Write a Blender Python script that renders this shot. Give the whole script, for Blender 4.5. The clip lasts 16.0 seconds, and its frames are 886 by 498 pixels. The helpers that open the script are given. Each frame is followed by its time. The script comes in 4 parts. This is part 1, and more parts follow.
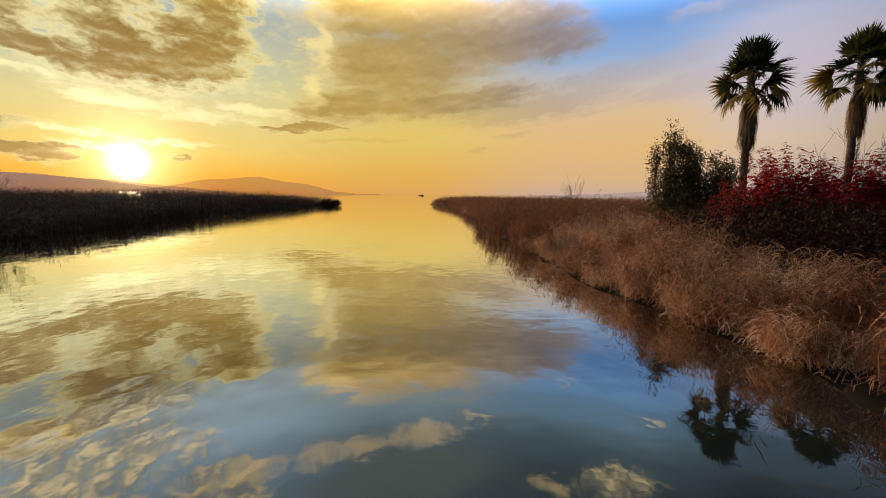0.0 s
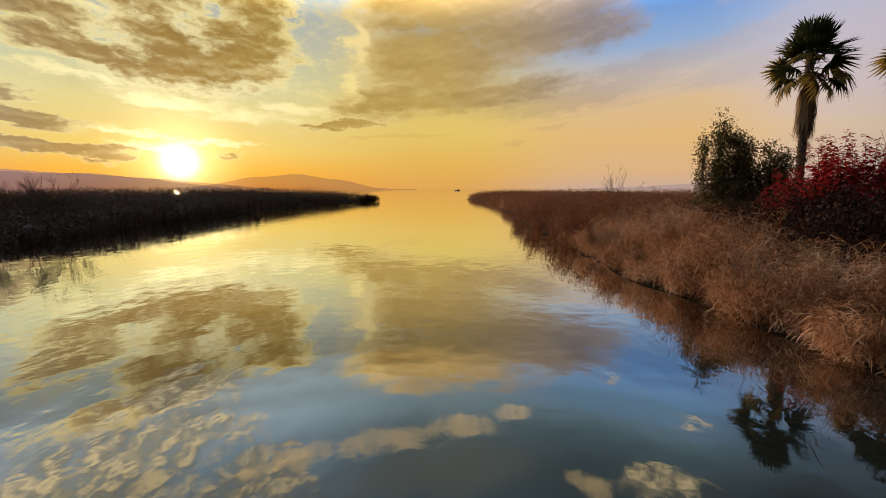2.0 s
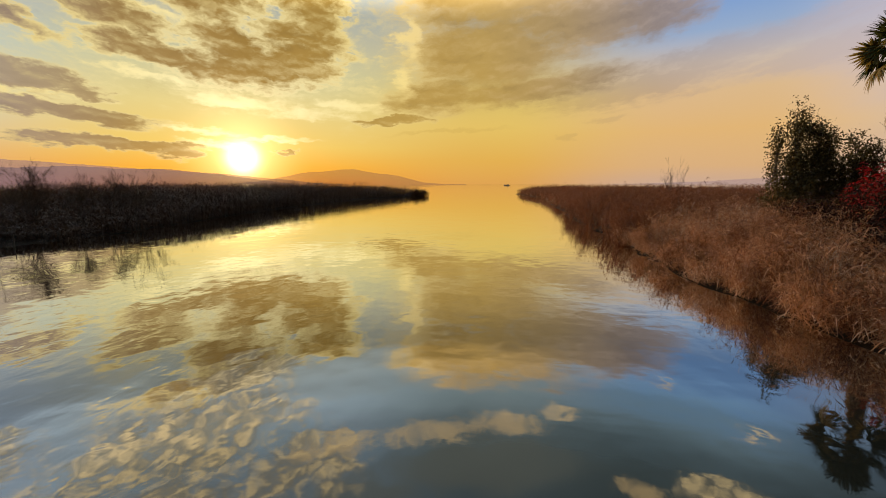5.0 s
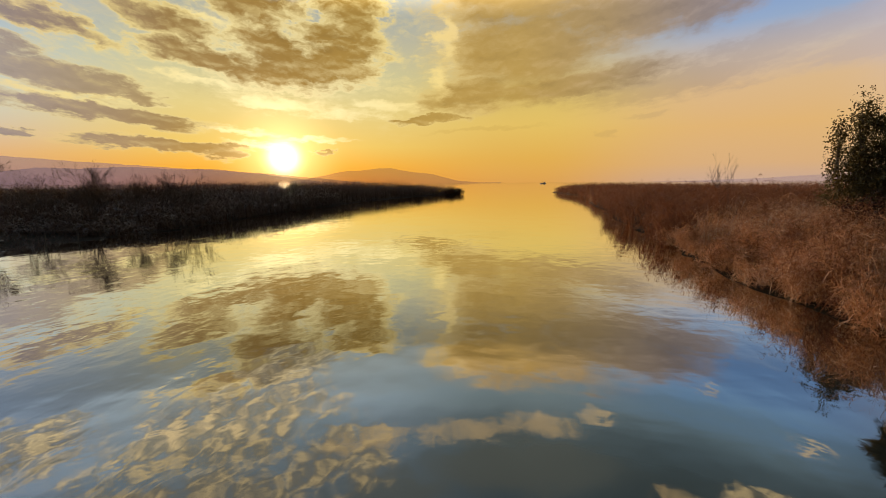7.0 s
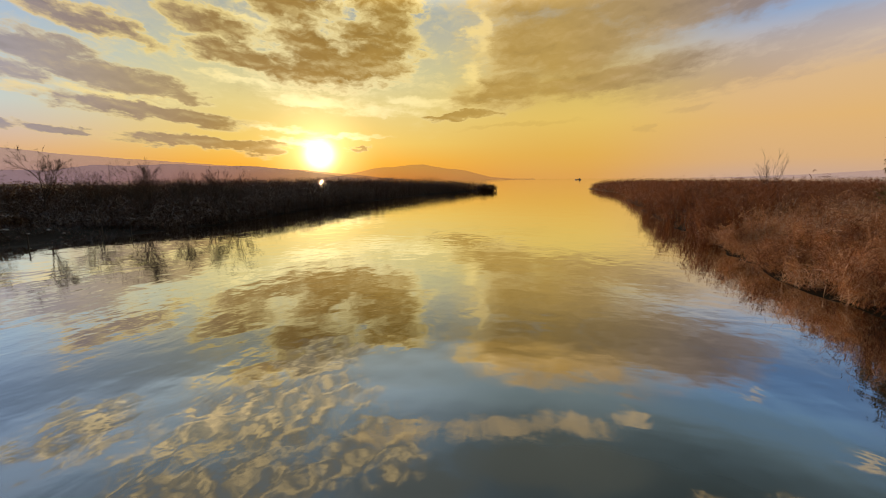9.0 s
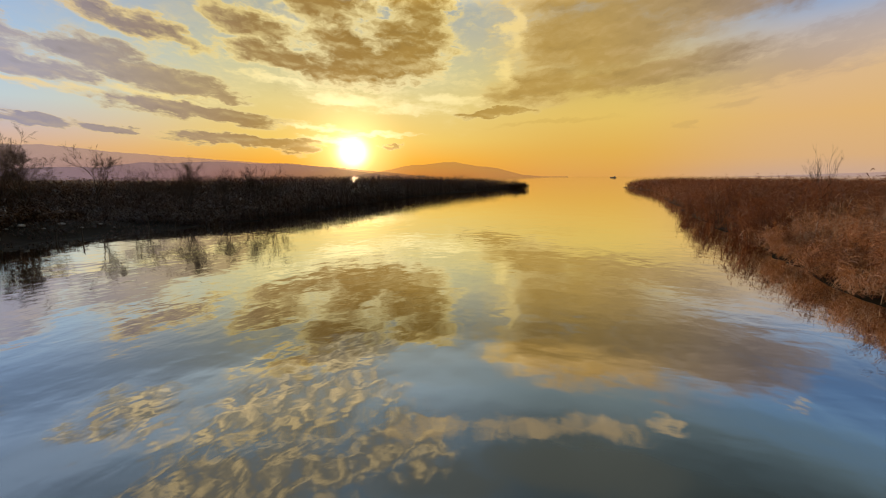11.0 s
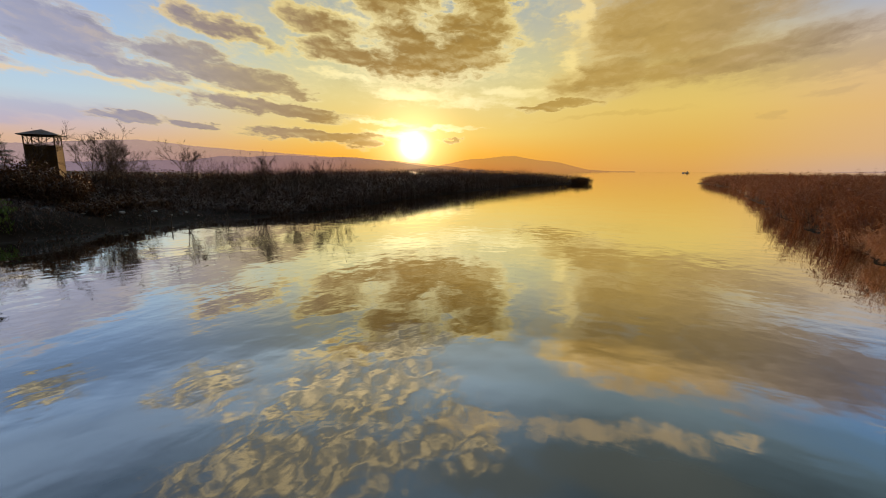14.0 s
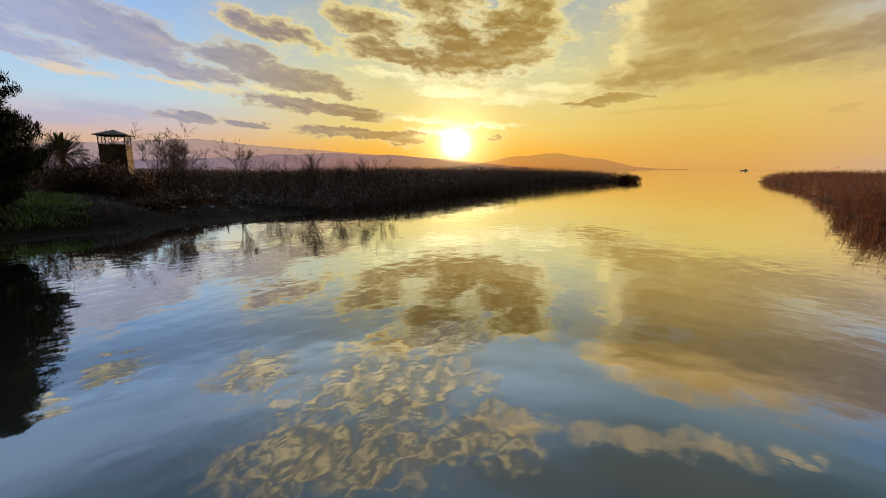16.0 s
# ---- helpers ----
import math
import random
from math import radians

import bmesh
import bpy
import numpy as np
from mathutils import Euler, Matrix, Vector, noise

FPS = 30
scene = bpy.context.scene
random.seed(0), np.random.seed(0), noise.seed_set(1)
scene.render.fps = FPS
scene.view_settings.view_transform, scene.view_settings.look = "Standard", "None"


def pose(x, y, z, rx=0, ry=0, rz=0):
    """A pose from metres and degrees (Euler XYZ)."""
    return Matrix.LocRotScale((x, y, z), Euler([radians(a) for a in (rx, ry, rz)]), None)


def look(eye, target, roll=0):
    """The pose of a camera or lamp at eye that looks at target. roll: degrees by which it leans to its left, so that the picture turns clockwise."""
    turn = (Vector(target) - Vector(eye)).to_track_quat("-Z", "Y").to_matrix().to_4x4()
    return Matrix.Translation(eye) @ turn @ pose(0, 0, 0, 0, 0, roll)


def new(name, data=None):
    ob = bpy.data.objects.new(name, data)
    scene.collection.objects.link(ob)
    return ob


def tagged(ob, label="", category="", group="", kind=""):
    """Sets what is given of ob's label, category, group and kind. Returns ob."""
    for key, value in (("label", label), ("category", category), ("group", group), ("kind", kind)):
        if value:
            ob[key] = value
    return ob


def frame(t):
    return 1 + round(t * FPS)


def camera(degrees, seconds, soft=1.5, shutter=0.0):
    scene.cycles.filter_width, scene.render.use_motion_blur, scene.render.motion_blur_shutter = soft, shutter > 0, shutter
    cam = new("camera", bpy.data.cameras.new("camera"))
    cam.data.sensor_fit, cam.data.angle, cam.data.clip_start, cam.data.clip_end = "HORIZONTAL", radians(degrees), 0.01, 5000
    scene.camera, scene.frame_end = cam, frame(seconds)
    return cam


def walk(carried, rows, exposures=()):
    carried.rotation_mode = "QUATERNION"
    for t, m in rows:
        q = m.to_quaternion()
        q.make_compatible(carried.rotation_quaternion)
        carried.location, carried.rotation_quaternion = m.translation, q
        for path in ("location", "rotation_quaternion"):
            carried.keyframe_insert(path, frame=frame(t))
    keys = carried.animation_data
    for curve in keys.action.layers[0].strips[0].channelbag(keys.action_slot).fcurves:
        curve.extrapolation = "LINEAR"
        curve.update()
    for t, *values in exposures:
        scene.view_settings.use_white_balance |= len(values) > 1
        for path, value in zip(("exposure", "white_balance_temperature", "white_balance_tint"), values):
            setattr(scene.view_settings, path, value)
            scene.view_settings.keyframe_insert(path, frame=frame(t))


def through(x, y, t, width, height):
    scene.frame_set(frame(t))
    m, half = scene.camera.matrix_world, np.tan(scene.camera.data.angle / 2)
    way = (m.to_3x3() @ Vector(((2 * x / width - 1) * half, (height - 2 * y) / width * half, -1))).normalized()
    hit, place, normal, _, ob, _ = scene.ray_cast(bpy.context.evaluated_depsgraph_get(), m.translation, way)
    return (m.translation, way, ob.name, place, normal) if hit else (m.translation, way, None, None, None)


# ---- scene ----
# camera: seconds, x, y, z, yaw, pitch, roll
cam = camera(91.3, 16.0, soft=1.0)
PATH = [
    (0.0, -0.000, 0.000, 3.600, -0.23, -7.15, 0.59),
    (0.5, -0.028, -0.092, 3.574, 1.03, -7.35, 0.43),
    (1.0, -0.049, -0.159, 3.594, 2.32, -7.54, 0.21),
    (1.5, -0.085, -0.202, 3.612, 3.52, -7.69, -0.01),
    (2.0, -0.112, -0.223, 3.616, 4.60, -7.86, -0.10),
    (2.5, -0.111, -0.218, 3.642, 5.60, -8.02, 0.01),
    (3.0, -0.101, -0.205, 3.654, 6.63, -8.17, 0.00),
    (3.5, -0.108, -0.212, 3.633, 7.64, -8.21, -0.05),
    (4.0, -0.129, -0.206, 3.633, 8.68, -8.33, 0.00),
    (6.5, -0.190, -0.185, 3.637, 14.55, -8.67, -0.29),
    (7.0, -0.219, -0.184, 3.645, 15.62, -8.72, -0.30),
    (7.5, -0.235, -0.202, 3.634, 16.72, -8.84, -0.32),
    (8.0, -0.253, -0.221, 3.649, 17.76, -8.94, -0.31),
    (8.5, -0.272, -0.234, 3.658, 18.83, -9.06, -0.28),
    (9.0, -0.290, -0.255, 3.655, 19.88, -9.18, -0.31),
    (11.5, -0.333, -0.235, 3.680, 25.03, -9.57, -0.13),
    (12.0, -0.352, -0.238, 3.674, 26.24, -9.70, -0.12),
    (12.5, -0.364, -0.236, 3.667, 27.53, -9.85, -0.04),
    (13.0, -0.373, -0.249, 3.667, 28.87, -9.99, 0.01),
    (13.5, -0.377, -0.282, 3.668, 30.22, -10.12, 0.07),
    (14.0, -0.379, -0.292, 3.658, 31.57, -10.24, 0.17),
    (14.5, -0.395, -0.308, 3.652, 32.90, -10.35, 0.20),
    (15.0, -0.416, -0.321, 3.653, 34.27, -10.47, 0.20),
    (15.5, -0.443, -0.339, 3.654, 35.65, -10.53, 0.21),
    (16.0, -0.480, -0.370, 3.658, 37.03, -10.58, 0.17),
]
walk(cam, [(t, pose(x, y, z, 90 + pitch, 0, yaw) @ pose(0, 0, 0, 0, 0, roll)) for t, x, y, z, yaw, pitch, roll in PATH],
     [(0.0, 0.0, 6600, 10), (4.0, -0.05, 7050, 11), (7.0, -0.08, 7200, 12), (12.5, -0.08, 7050, 12), (14.5, -0.02, 6700, 11), (16.0, 0.0, 6500, 10)])

# ---------------------------------------------------------------- node helpers
SUN_AZ, SUN_EL, LAMP_EL = 35.4, 3.1, 2.3          # degrees; azimuth to the left of +y


class Net:
    """A short way to write node graphs."""

    def __init__(self, tree):
        self.t = tree

    def node(self, kind, ins=(), out=0, **props):
        n = self.t.nodes.new(kind)
        for k, v in props.items():
            if k == "data_type":
                n.data_type = v
            elif k == "operation":
                n.operation = v
            elif k == "vector_type":
                n.vector_type = v
            elif k == "interpolation_type":
                n.interpolation_type = v
            elif k == "noise_dimensions":
                n.noise_dimensions = v
            elif k == "feature":
                n.feature = v
            elif k == "use_clamp":
                n.use_clamp = v
            elif k == "invert":
                n.invert = v
        for k, v in dict(ins).items():
            if isinstance(v, bpy.types.NodeSocket):
                self.t.links.new(v, n.inputs[k])
            elif v is not None:
                n.inputs[k].default_value = v
        return n.outputs[out]

    def math(self, op, a, b=None, c=None, clamp=False):
        ins = {0: a}
        if b is not None:
            ins[1] = b
        if c is not None:
            ins[2] = c
        return self.node("ShaderNodeMath", ins, operation=op, use_clamp=clamp)

    def vec(self, op, a, b=None, c=None, out=0, scale=None):
        n = self.t.nodes.new("ShaderNodeVectorMath")
        n.operation = op
        for i, v in ((0, a), (1, b), (2, c), (3, scale)):
            if v is None:
                continue
            if isinstance(v, bpy.types.NodeSocket):
                self.t.links.new(v, n.inputs[i])
            else:
                n.inputs[i].default_value = v
        return n.outputs[out]

    def span(self, v, a, b, lo=0.0, hi=1.0, smooth=True):
        return self.node("ShaderNodeMapRange", {0: v, 1: a, 2: b, 3: lo, 4: hi},
                         interpolation_type="SMOOTHSTEP" if smooth else "LINEAR")

    def mix(self, f, a, b):
        n = self.t.nodes.new("ShaderNodeMix")
        n.data_type = "RGBA"
        for i, v in ((0, f), (6, a), (7, b)):
            if isinstance(v, bpy.types.NodeSocket):
                self.t.links.new(v, n.inputs[i])
            else:
                n.inputs[i].default_value = v if i == 0 else (*v[:3], 1)
        return n.outputs[2]

    def blend(self, kind, f, a, b):
        n = self.t.nodes.new("ShaderNodeMix")
        n.data_type, n.blend_type = "RGBA", kind
        for i, v in ((0, f), (6, a), (7, b)):
            if isinstance(v, bpy.types.NodeSocket):
                self.t.links.new(v, n.inputs[i])
            else:
                n.inputs[i].default_value = v if i == 0 else (*v[:3], 1)
        return n.outputs[2]

    def dim(self, a, f):
        """A colour times a number."""
        if not isinstance(f, bpy.types.NodeSocket):
            return self.blend("MULTIPLY", 1.0, a, (f, f, f))
        return self.blend("MULTIPLY", 1.0, a, self.node("ShaderNodeCombineColor", {0: f, 1: f, 2: f}))

    def ramp(self, f, stops, mode="LINEAR"):
        n = self.t.nodes.new("ShaderNodeValToRGB")
        n.color_ramp.interpolation = mode
        el = n.color_ramp.elements
        while len(el) < len(stops):
            el.new(0.5)
        for e, (p, c) in zip(el, stops):
            e.position, e.color = p, (*c, 1)
        self.t.links.new(f, n.inputs[0])
        return n.outputs[0]

    def noise(self, v, scale, detail=4.0, rough=0.55, dim="3D", distortion=0.0, color=False):
        return self.node("ShaderNodeTexNoise", {"Vector": v, "Scale": scale, "Detail": detail, "Roughness": rough,
                                                "Distortion": distortion}, out=1 if color else 0, noise_dimensions=dim)


def rgb(r, g, b):
    """A linear colour from 8-bit display values."""
    return tuple(((c / 255 + 0.055) / 1.055) ** 2.4 if c > 10 else c / 255 / 12.92 for c in (r, g, b))


# ---------------------------------------------------------------- sky
world = bpy.data.worlds.new("sky")
scene.world = world
world.use_nodes = True
world.node_tree.nodes.clear()
W = Net(world.node_tree)
direction = W.node("ShaderNodeTexCoord", out=0)
sx, sy, sz = (W.node("ShaderNodeSeparateXYZ", {0: direction}, out=i) for i in range(3))
azim = W.math("MULTIPLY", W.math("ARCTAN2", W.math("MULTIPLY", sx, -1.0), sy), 57.2958)
elev = W.math("MULTIPLY", W.math("ARCSINE", sz), 57.2958)
uv = W.node("ShaderNodeCombineXYZ", {0: azim, 1: elev})

sun_dir = (-math.sin(radians(SUN_AZ)) * math.cos(radians(SUN_EL)), math.cos(radians(SUN_AZ)) * math.cos(radians(SUN_EL)),
           math.sin(radians(SUN_EL)))
off_sun = W.math("MULTIPLY", W.math("ARCCOSINE", W.math("MINIMUM", W.vec("DOT_PRODUCT", direction, sun_dir, out=1), 1.0)), 57.2958)

# clear air: colour by height, in the sun's quarter, ahead, and to both sides
height = W.math("DIVIDE", elev, 50.0, clamp=True)


def air(*stops):
    return W.ramp(height, [(min(e / 50, 1), rgb(*c)) for e, c in stops])


air_sun = air((0.0, (238, 152, 52)), (2.2, (243, 182, 74)), (4.5, (240, 208, 112)), (9, (230, 216, 148)), (13, (206, 208, 168)),
              (17, (188, 192, 174)), (22, (158, 174, 182)), (27, (138, 166, 196)), (34, (112, 140, 172)), (50, (78, 102, 132)))
air_mid = air((0.0, (226, 170, 92)), (3, (230, 182, 90)), (7, (232, 200, 108)), (11, (222, 200, 118)), (16, (196, 190, 160)),
              (21, (150, 174, 192)), (27, (106, 130, 150)), (34, (78, 98, 114)), (50, (62, 84, 112)))
air_right = air((0.0, (206, 176, 160)), (2, (222, 182, 138)), (6, (230, 188, 128)), (10, (224, 192, 150)), (13, (206, 194, 186)),
                (16, (150, 178, 218)), (20, (112, 160, 226)), (24, (98, 140, 190)), (28, (80, 106, 130)), (33, (60, 78, 92)), (50, (42, 54, 62)))
air_left = air((0.0, (206, 170, 156)), (3, (220, 184, 160)), (4.6, (208, 190, 196)), (7.5, (190, 216, 234)), (12, (168, 206, 246)),
               (18, (150, 186, 238)), (26, (120, 150, 196)), (34, (80, 106, 144)), (50, (64, 86, 118)))
air_far = air((0.0, (204, 180, 180)), (2, (212, 188, 178)), (6, (228, 204, 180)), (10, (222, 204, 200)), (14, (208, 202, 218)),
              (18, (192, 200, 230)), (22, (120, 142, 180)), (25, (66, 86, 112)), (28, (46, 60, 74)), (33, (34, 44, 54)), (50, (30, 40, 48)))
air_right = W.mix(W.span(azim, -24, -40), air_right, air_far)
clear = W.mix(W.span(azim, -17, 4), air_right, air_mid)
clear = W.mix(W.span(azim, 6, 28), clear, air_sun)
clear = W.mix(W.span(azim, 44, 74), clear, air_left)

# a sheet of cloud overhead: rows of cloud bow down towards the sunset and crowd together near the horizon
aside = W.math("MINIMUM", W.math("ABSOLUTE", W.math("SUBTRACT", azim, 25.0)), 60.0)
bowed = W.math("SUBTRACT", elev, W.math("MULTIPLY", W.math("MULTIPLY", aside, aside), 0.0019))
rows_up = W.math("MULTIPLY", W.math("SQRT", W.math("MAXIMUM", W.math("ADD", bowed, 8.0), 0.5)), 16.0)
sheet = W.node("ShaderNodeCombineXYZ", {0: azim, 1: rows_up})


def drift(scale, shift):
    p = W.vec("ADD", W.vec("MULTIPLY", sheet, scale), (shift, shift * 0.7, 0.0))
    return W.math("SUBTRACT", W.noise(p, 1.0, 4.0, 0.6), 0.5)


# wandering of the cloud outlines
wander = W.node("ShaderNodeCombineXYZ", {0: drift((0.12, 0.16, 1.0), 0.0), 1: drift((0.12, 0.16, 1.0), 7.3)})
wander2 = W.node("ShaderNodeCombineXYZ", {0: drift((0.42, 0.50, 1.0), 3.1), 1: drift((0.42, 0.50, 1.0), 11.7)})
wuv = W.vec("ADD", W.vec("ADD", uv, W.vec("MULTIPLY", wander, (8.0, 2.6, 0.0))), W.vec("MULTIPLY_ADD", wander2, (4.2, 1.7, 0.0), (0.0, 0.0, 1.0)))


def texture(scale, detail, rough, shift=(0, 0, 0), warp=2.2):
    """Cloud texture along the rows of the sheet, about -1 to 1."""
    p = W.vec("ADD", W.vec("ADD", sheet, shift), W.vec("MULTIPLY", wander2, (warp, warp, 0.0)))
    return W.math("MULTIPLY", W.math("SUBTRACT", W.noise(W.vec("MULTIPLY", p, scale), 1.0, detail, rough), 0.5), 4.0)


coarse = texture((0.19, 0.25, 1.0), 8.0, 0.56)
shade = texture((0.17, 0.23, 1.0), 5.0, 0.54, (3.0, 5.0, 0.0))
shade_sun = texture((0.17, 0.23, 1.0), 5.0, 0.54, (3.15, 4.2, 0.0))
streaks = texture((0.09, 0.50, 1.0), 6.0, 0.60)
fine = texture((0.72, 0.95, 1.0), 6.0, 0.60)
large = texture((0.07, 0.09, 1.0), 3.0, 0.55)
relief = W.math("SUBTRACT", shade, shade_sun)


def bank(blobs, inner=0.1, outer=1.4):
    """The thickness of a bank of clouds: azimuth, elevation, half length, half height, tilt."""
    total = None
    for u, v, ru, rv, tilt in blobs:
        c, e = math.cos(radians(tilt)), math.sin(radians(tilt))
        along = W.vec("DOT_PRODUCT", wuv, (c / ru, e / ru, -(c * u + e * v) / ru), out=1)
        across = W.vec("DOT_PRODUCT", wuv, (-e / rv, c / rv, (e * u - c * v) / rv), out=1)
        d = W.span(W.math("SQRT", W.math("MULTIPLY_ADD", along, along, W.math("MULTIPLY", across, across))), outer, inner)
        total = d if total is None else W.math("MAXIMUM", total, d)
    return total


# the dark heap above the sun, its tail, and the smaller clouds beside it
heaps = bank([(28.6, 15.6, 6.4, 4.2, 0), (34.0, 13.4, 9.5, 2.9, 3), (36.0, 16.0, 6.0, 2.0, 2), (44.0, 13.7, 7.0, 1.3, 8), (26.5, 19.4, 5.0, 2.6, 0),
              (37.0, 19.4, 5.5, 2.0, 0), (47.0, 16.6, 5.0, 1.8, 12), (56.5, 15.2, 6.8, 1.1, 13), (41.0, 22.5, 9.0, 1.6, 4)])
# the blue-grey mass away from the sun
greys = bank([(60.4, 12.1, 4.8, 1.6, 10), (55.2, 10.2, 7.4, 1.5, 7), (73.5, 13.4, 9.5, 2.9, 12), (66.0, 10.4, 5.2, 1.3, 8), (84.0, 15.5, 10.0, 3.0, 10),
              (80.0, 10.8, 6.0, 1.0, 6), (49.5, 9.0, 3.0, 0.8, 8)])
flats = bank([(53.0, 7.2, 10.2, 1.0, 6), (48.4, 4.1, 8.4, 0.85, 2), (42.0, 3.7, 2.8, 1.0, -4), (60.6, 5.2, 3.6, 0.55, 3), (30.2, 3.9, 1.5, 0.28, 2),
              (17.6, 8.0, 5.6, 0.65, -1), (67.0, 5.4, 4.0, 0.5, 3)], 0.3, 1.25)
slab = bank([(5.0, 15.6, 10.5, 5.6, -4), (12.0, 10.8, 7.0, 2.2, -5), (-5.0, 18.2, 10.0, 3.6, -3), (-13.6, 18.2, 5.8, 2.4, -4), (4.0, 21.5, 14.0, 4.0, 0), (-9.0, 20.6, 8.5, 2.8, -2),
             (0.0, 11.6, 12.0, 1.9, -6)], 0.1, 1.5)
skirts = bank([(-21.5, 14.0, 13.0, 1.6, -10), (-12.0, 11.0, 14.0, 2.0, -7), (-30.0, 12.5, 9.0, 1.6, -6)], 0.0, 1.5)
veils = bank([(73.3, 5.6, 7.0, 1.0, 1), (78.2, 4.6, 4.5, 1.1, -4), (-29.3, 19.6, 3.6, 0.8, -8), (-38.0, 12.5, 10.0, 6.0, 4), (-33.0, 16.0, 7.0, 2.0, -14), (95.0, 8.0, 14.0, 1.6, 2)])
puffs = bank([(36.0, 22.5, 9.0, 2.4, 2), (44.0, 28.0, 17.0, 5.4, 2), (50.0, 35.0, 20.0, 5.4, 0), (62.0, 24.6, 6.0, 2.6, 4), (30.0, 33.5, 9.0, 4.4, 0), (75.5, 21.0, 4.0, 1.4, 6), (84.0, 22.5, 3.0, 1.2, 0),
              (-24.0, 33.0, 6.0, 1.8, 8), (110.0, 30.0, 18.0, 6.0, 0), (150.0, 24.0, 22.0, 5.0, 0), (-110.0, 26.0, 24.0, 6.0, 0), (-70.0, 30.0, 14.0, 4.0, 0)])
high_band = bank([(9.0, 31.0, 15.0, 1.7, 7), (-5.0, 28.6, 4.5, 0.8, 6), (26.0, 32.0, 7.0, 1.6, 0), (-16.0, 35.0, 4.0, 1.6, 0), (-18.0, 23.0, 2.0, 0.4, 6), (-27.0, 26.0, 2.5, 0.5, 0)])
high_body = bank([(6.0, 35.0, 17.0, 3.4, 5), (24.0, 38.0, 12.0, 3.0, 0)])
bands = bank([(36.0, 9.4, 8.0, 1.1, 4), (28.0, 8.6, 6.5, 0.9, -2), (44.5, 11.2, 5.0, 0.7, 10), (15.2, 17.5, 1.3, 3.6, 0), (15.8, 12.6, 1.6, 2.6, 4), (23.0, 9.6, 5.0, 0.7, 4),
              (40.0, 6.0, 5.0, 0.45, 3), (38.0, 4.6, 4.0, 0.5, 2), (32.0, 5.2, 5.0, 0.35, 0), (52.0, 8.7, 6.0, 0.4, 6), (57.0, 8.5, 6.0, 0.5, 6), (67.0, 8.7, 7.0, 0.5, 6),
              (76.0, 9.2, 5.0, 0.5, 4), (43.0, 17.5, 6.0, 0.6, 6)], 0.0, 1.5)
mottle = bank([(21.0, 14.0, 6.0, 7.5, 0), (40.0, 10.5, 14.0, 2.2, 5), (36.0, 17.5, 18.0, 4.0, 0), (56.0, 14.5, 9.0, 3.0, 10)])

away = W.math("DIVIDE", W.math("ADD", azim, 45.0), 140.0, clamp=True)
body_col = W.ramp(away, [((a + 45) / 140, rgb(*c)) for a, c in (
    (-40, (206, 196, 208)), (-24, (178, 168, 176)), (-14, (146, 132, 128)), (-4, (172, 146, 100)), (6, (186, 154, 82)), (20, (176, 142, 66)),
    (34, (150, 116, 46)), (46, (154, 124, 74)), (57, (152, 136, 132)), (70, (152, 156, 188)), (85, (162, 176, 214)))])
rim_col = W.ramp(W.math("DIVIDE", off_sun, 50.0, clamp=True), [(0.0, (1.3, 1.15, 0.62)), (0.2, (1.0, 0.92, 0.52)), (0.4, rgb(246, 226, 150)),
                                                              (0.7, rgb(232, 204, 156)), (1.0, rgb(218, 200, 190))])


def cloud(under, field, ragged, edge, thick, rim, solid, lift=0.3):
    """Lays clouds over what lies behind them: lit where thin, darker where thick, with relief from the sun's side."""
    dens = W.math("ADD", field, W.math("MULTIPLY", ragged, W.span(field, 0.0, 0.35)))
    over = W.mix(W.math("MULTIPLY", W.span(dens, edge[0], edge[1]), rim), under, rim_col)
    inner = W.mix(W.math("MULTIPLY", W.span(relief, -0.1, 0.9), lift), body_col, rim_col)
    inner = W.blend("MULTIPLY", W.math("MULTIPLY", W.span(relief, 0.0, -0.9), 0.5), inner, (0.62, 0.60, 0.58))
    inner = W.dim(inner, W.span(large, -1.2, 1.2, 0.86, 1.14, smooth=False))
    return W.mix(W.math("MULTIPLY", W.span(dens, thick[0], thick[1]), solid), over, inner)


both = W.math("ADD", W.math("MULTIPLY", coarse, 0.46), W.math("MULTIPLY", fine, 0.30))
soft = W.math("ADD", W.math("MULTIPLY", streaks, 0.16), W.math("ADD", W.math("MULTIPLY", coarse, 0.20), W.math("MULTIPLY", fine, 0.10)))
drawn = W.math("ADD", W.math("MULTIPLY", streaks, 0.26), W.math("MULTIPLY", fine, 0.24))
sky = clear
# thin mottled cover: small bright puffs and grey ones
thin = W.math("ADD", W.math("MULTIPLY", streaks, 0.25), W.math("ADD", W.math("MULTIPLY", coarse, 0.55), W.math("MULTIPLY", fine, 0.40)))
sky = W.mix(W.math("MULTIPLY", W.math("MULTIPLY", mottle, W.span(thin, -0.2, 0.7)), 0.78), sky, rim_col)
sky = W.mix(W.math("MULTIPLY", W.math("MULTIPLY", mottle, W.span(thin, 0.50, 1.05)), 0.70), sky, body_col)
sky = W.mix(W.math("MULTIPLY", W.math("MULTIPLY", mottle, W.span(thin, -0.3, -1.0)), 0.30), sky, body_col)
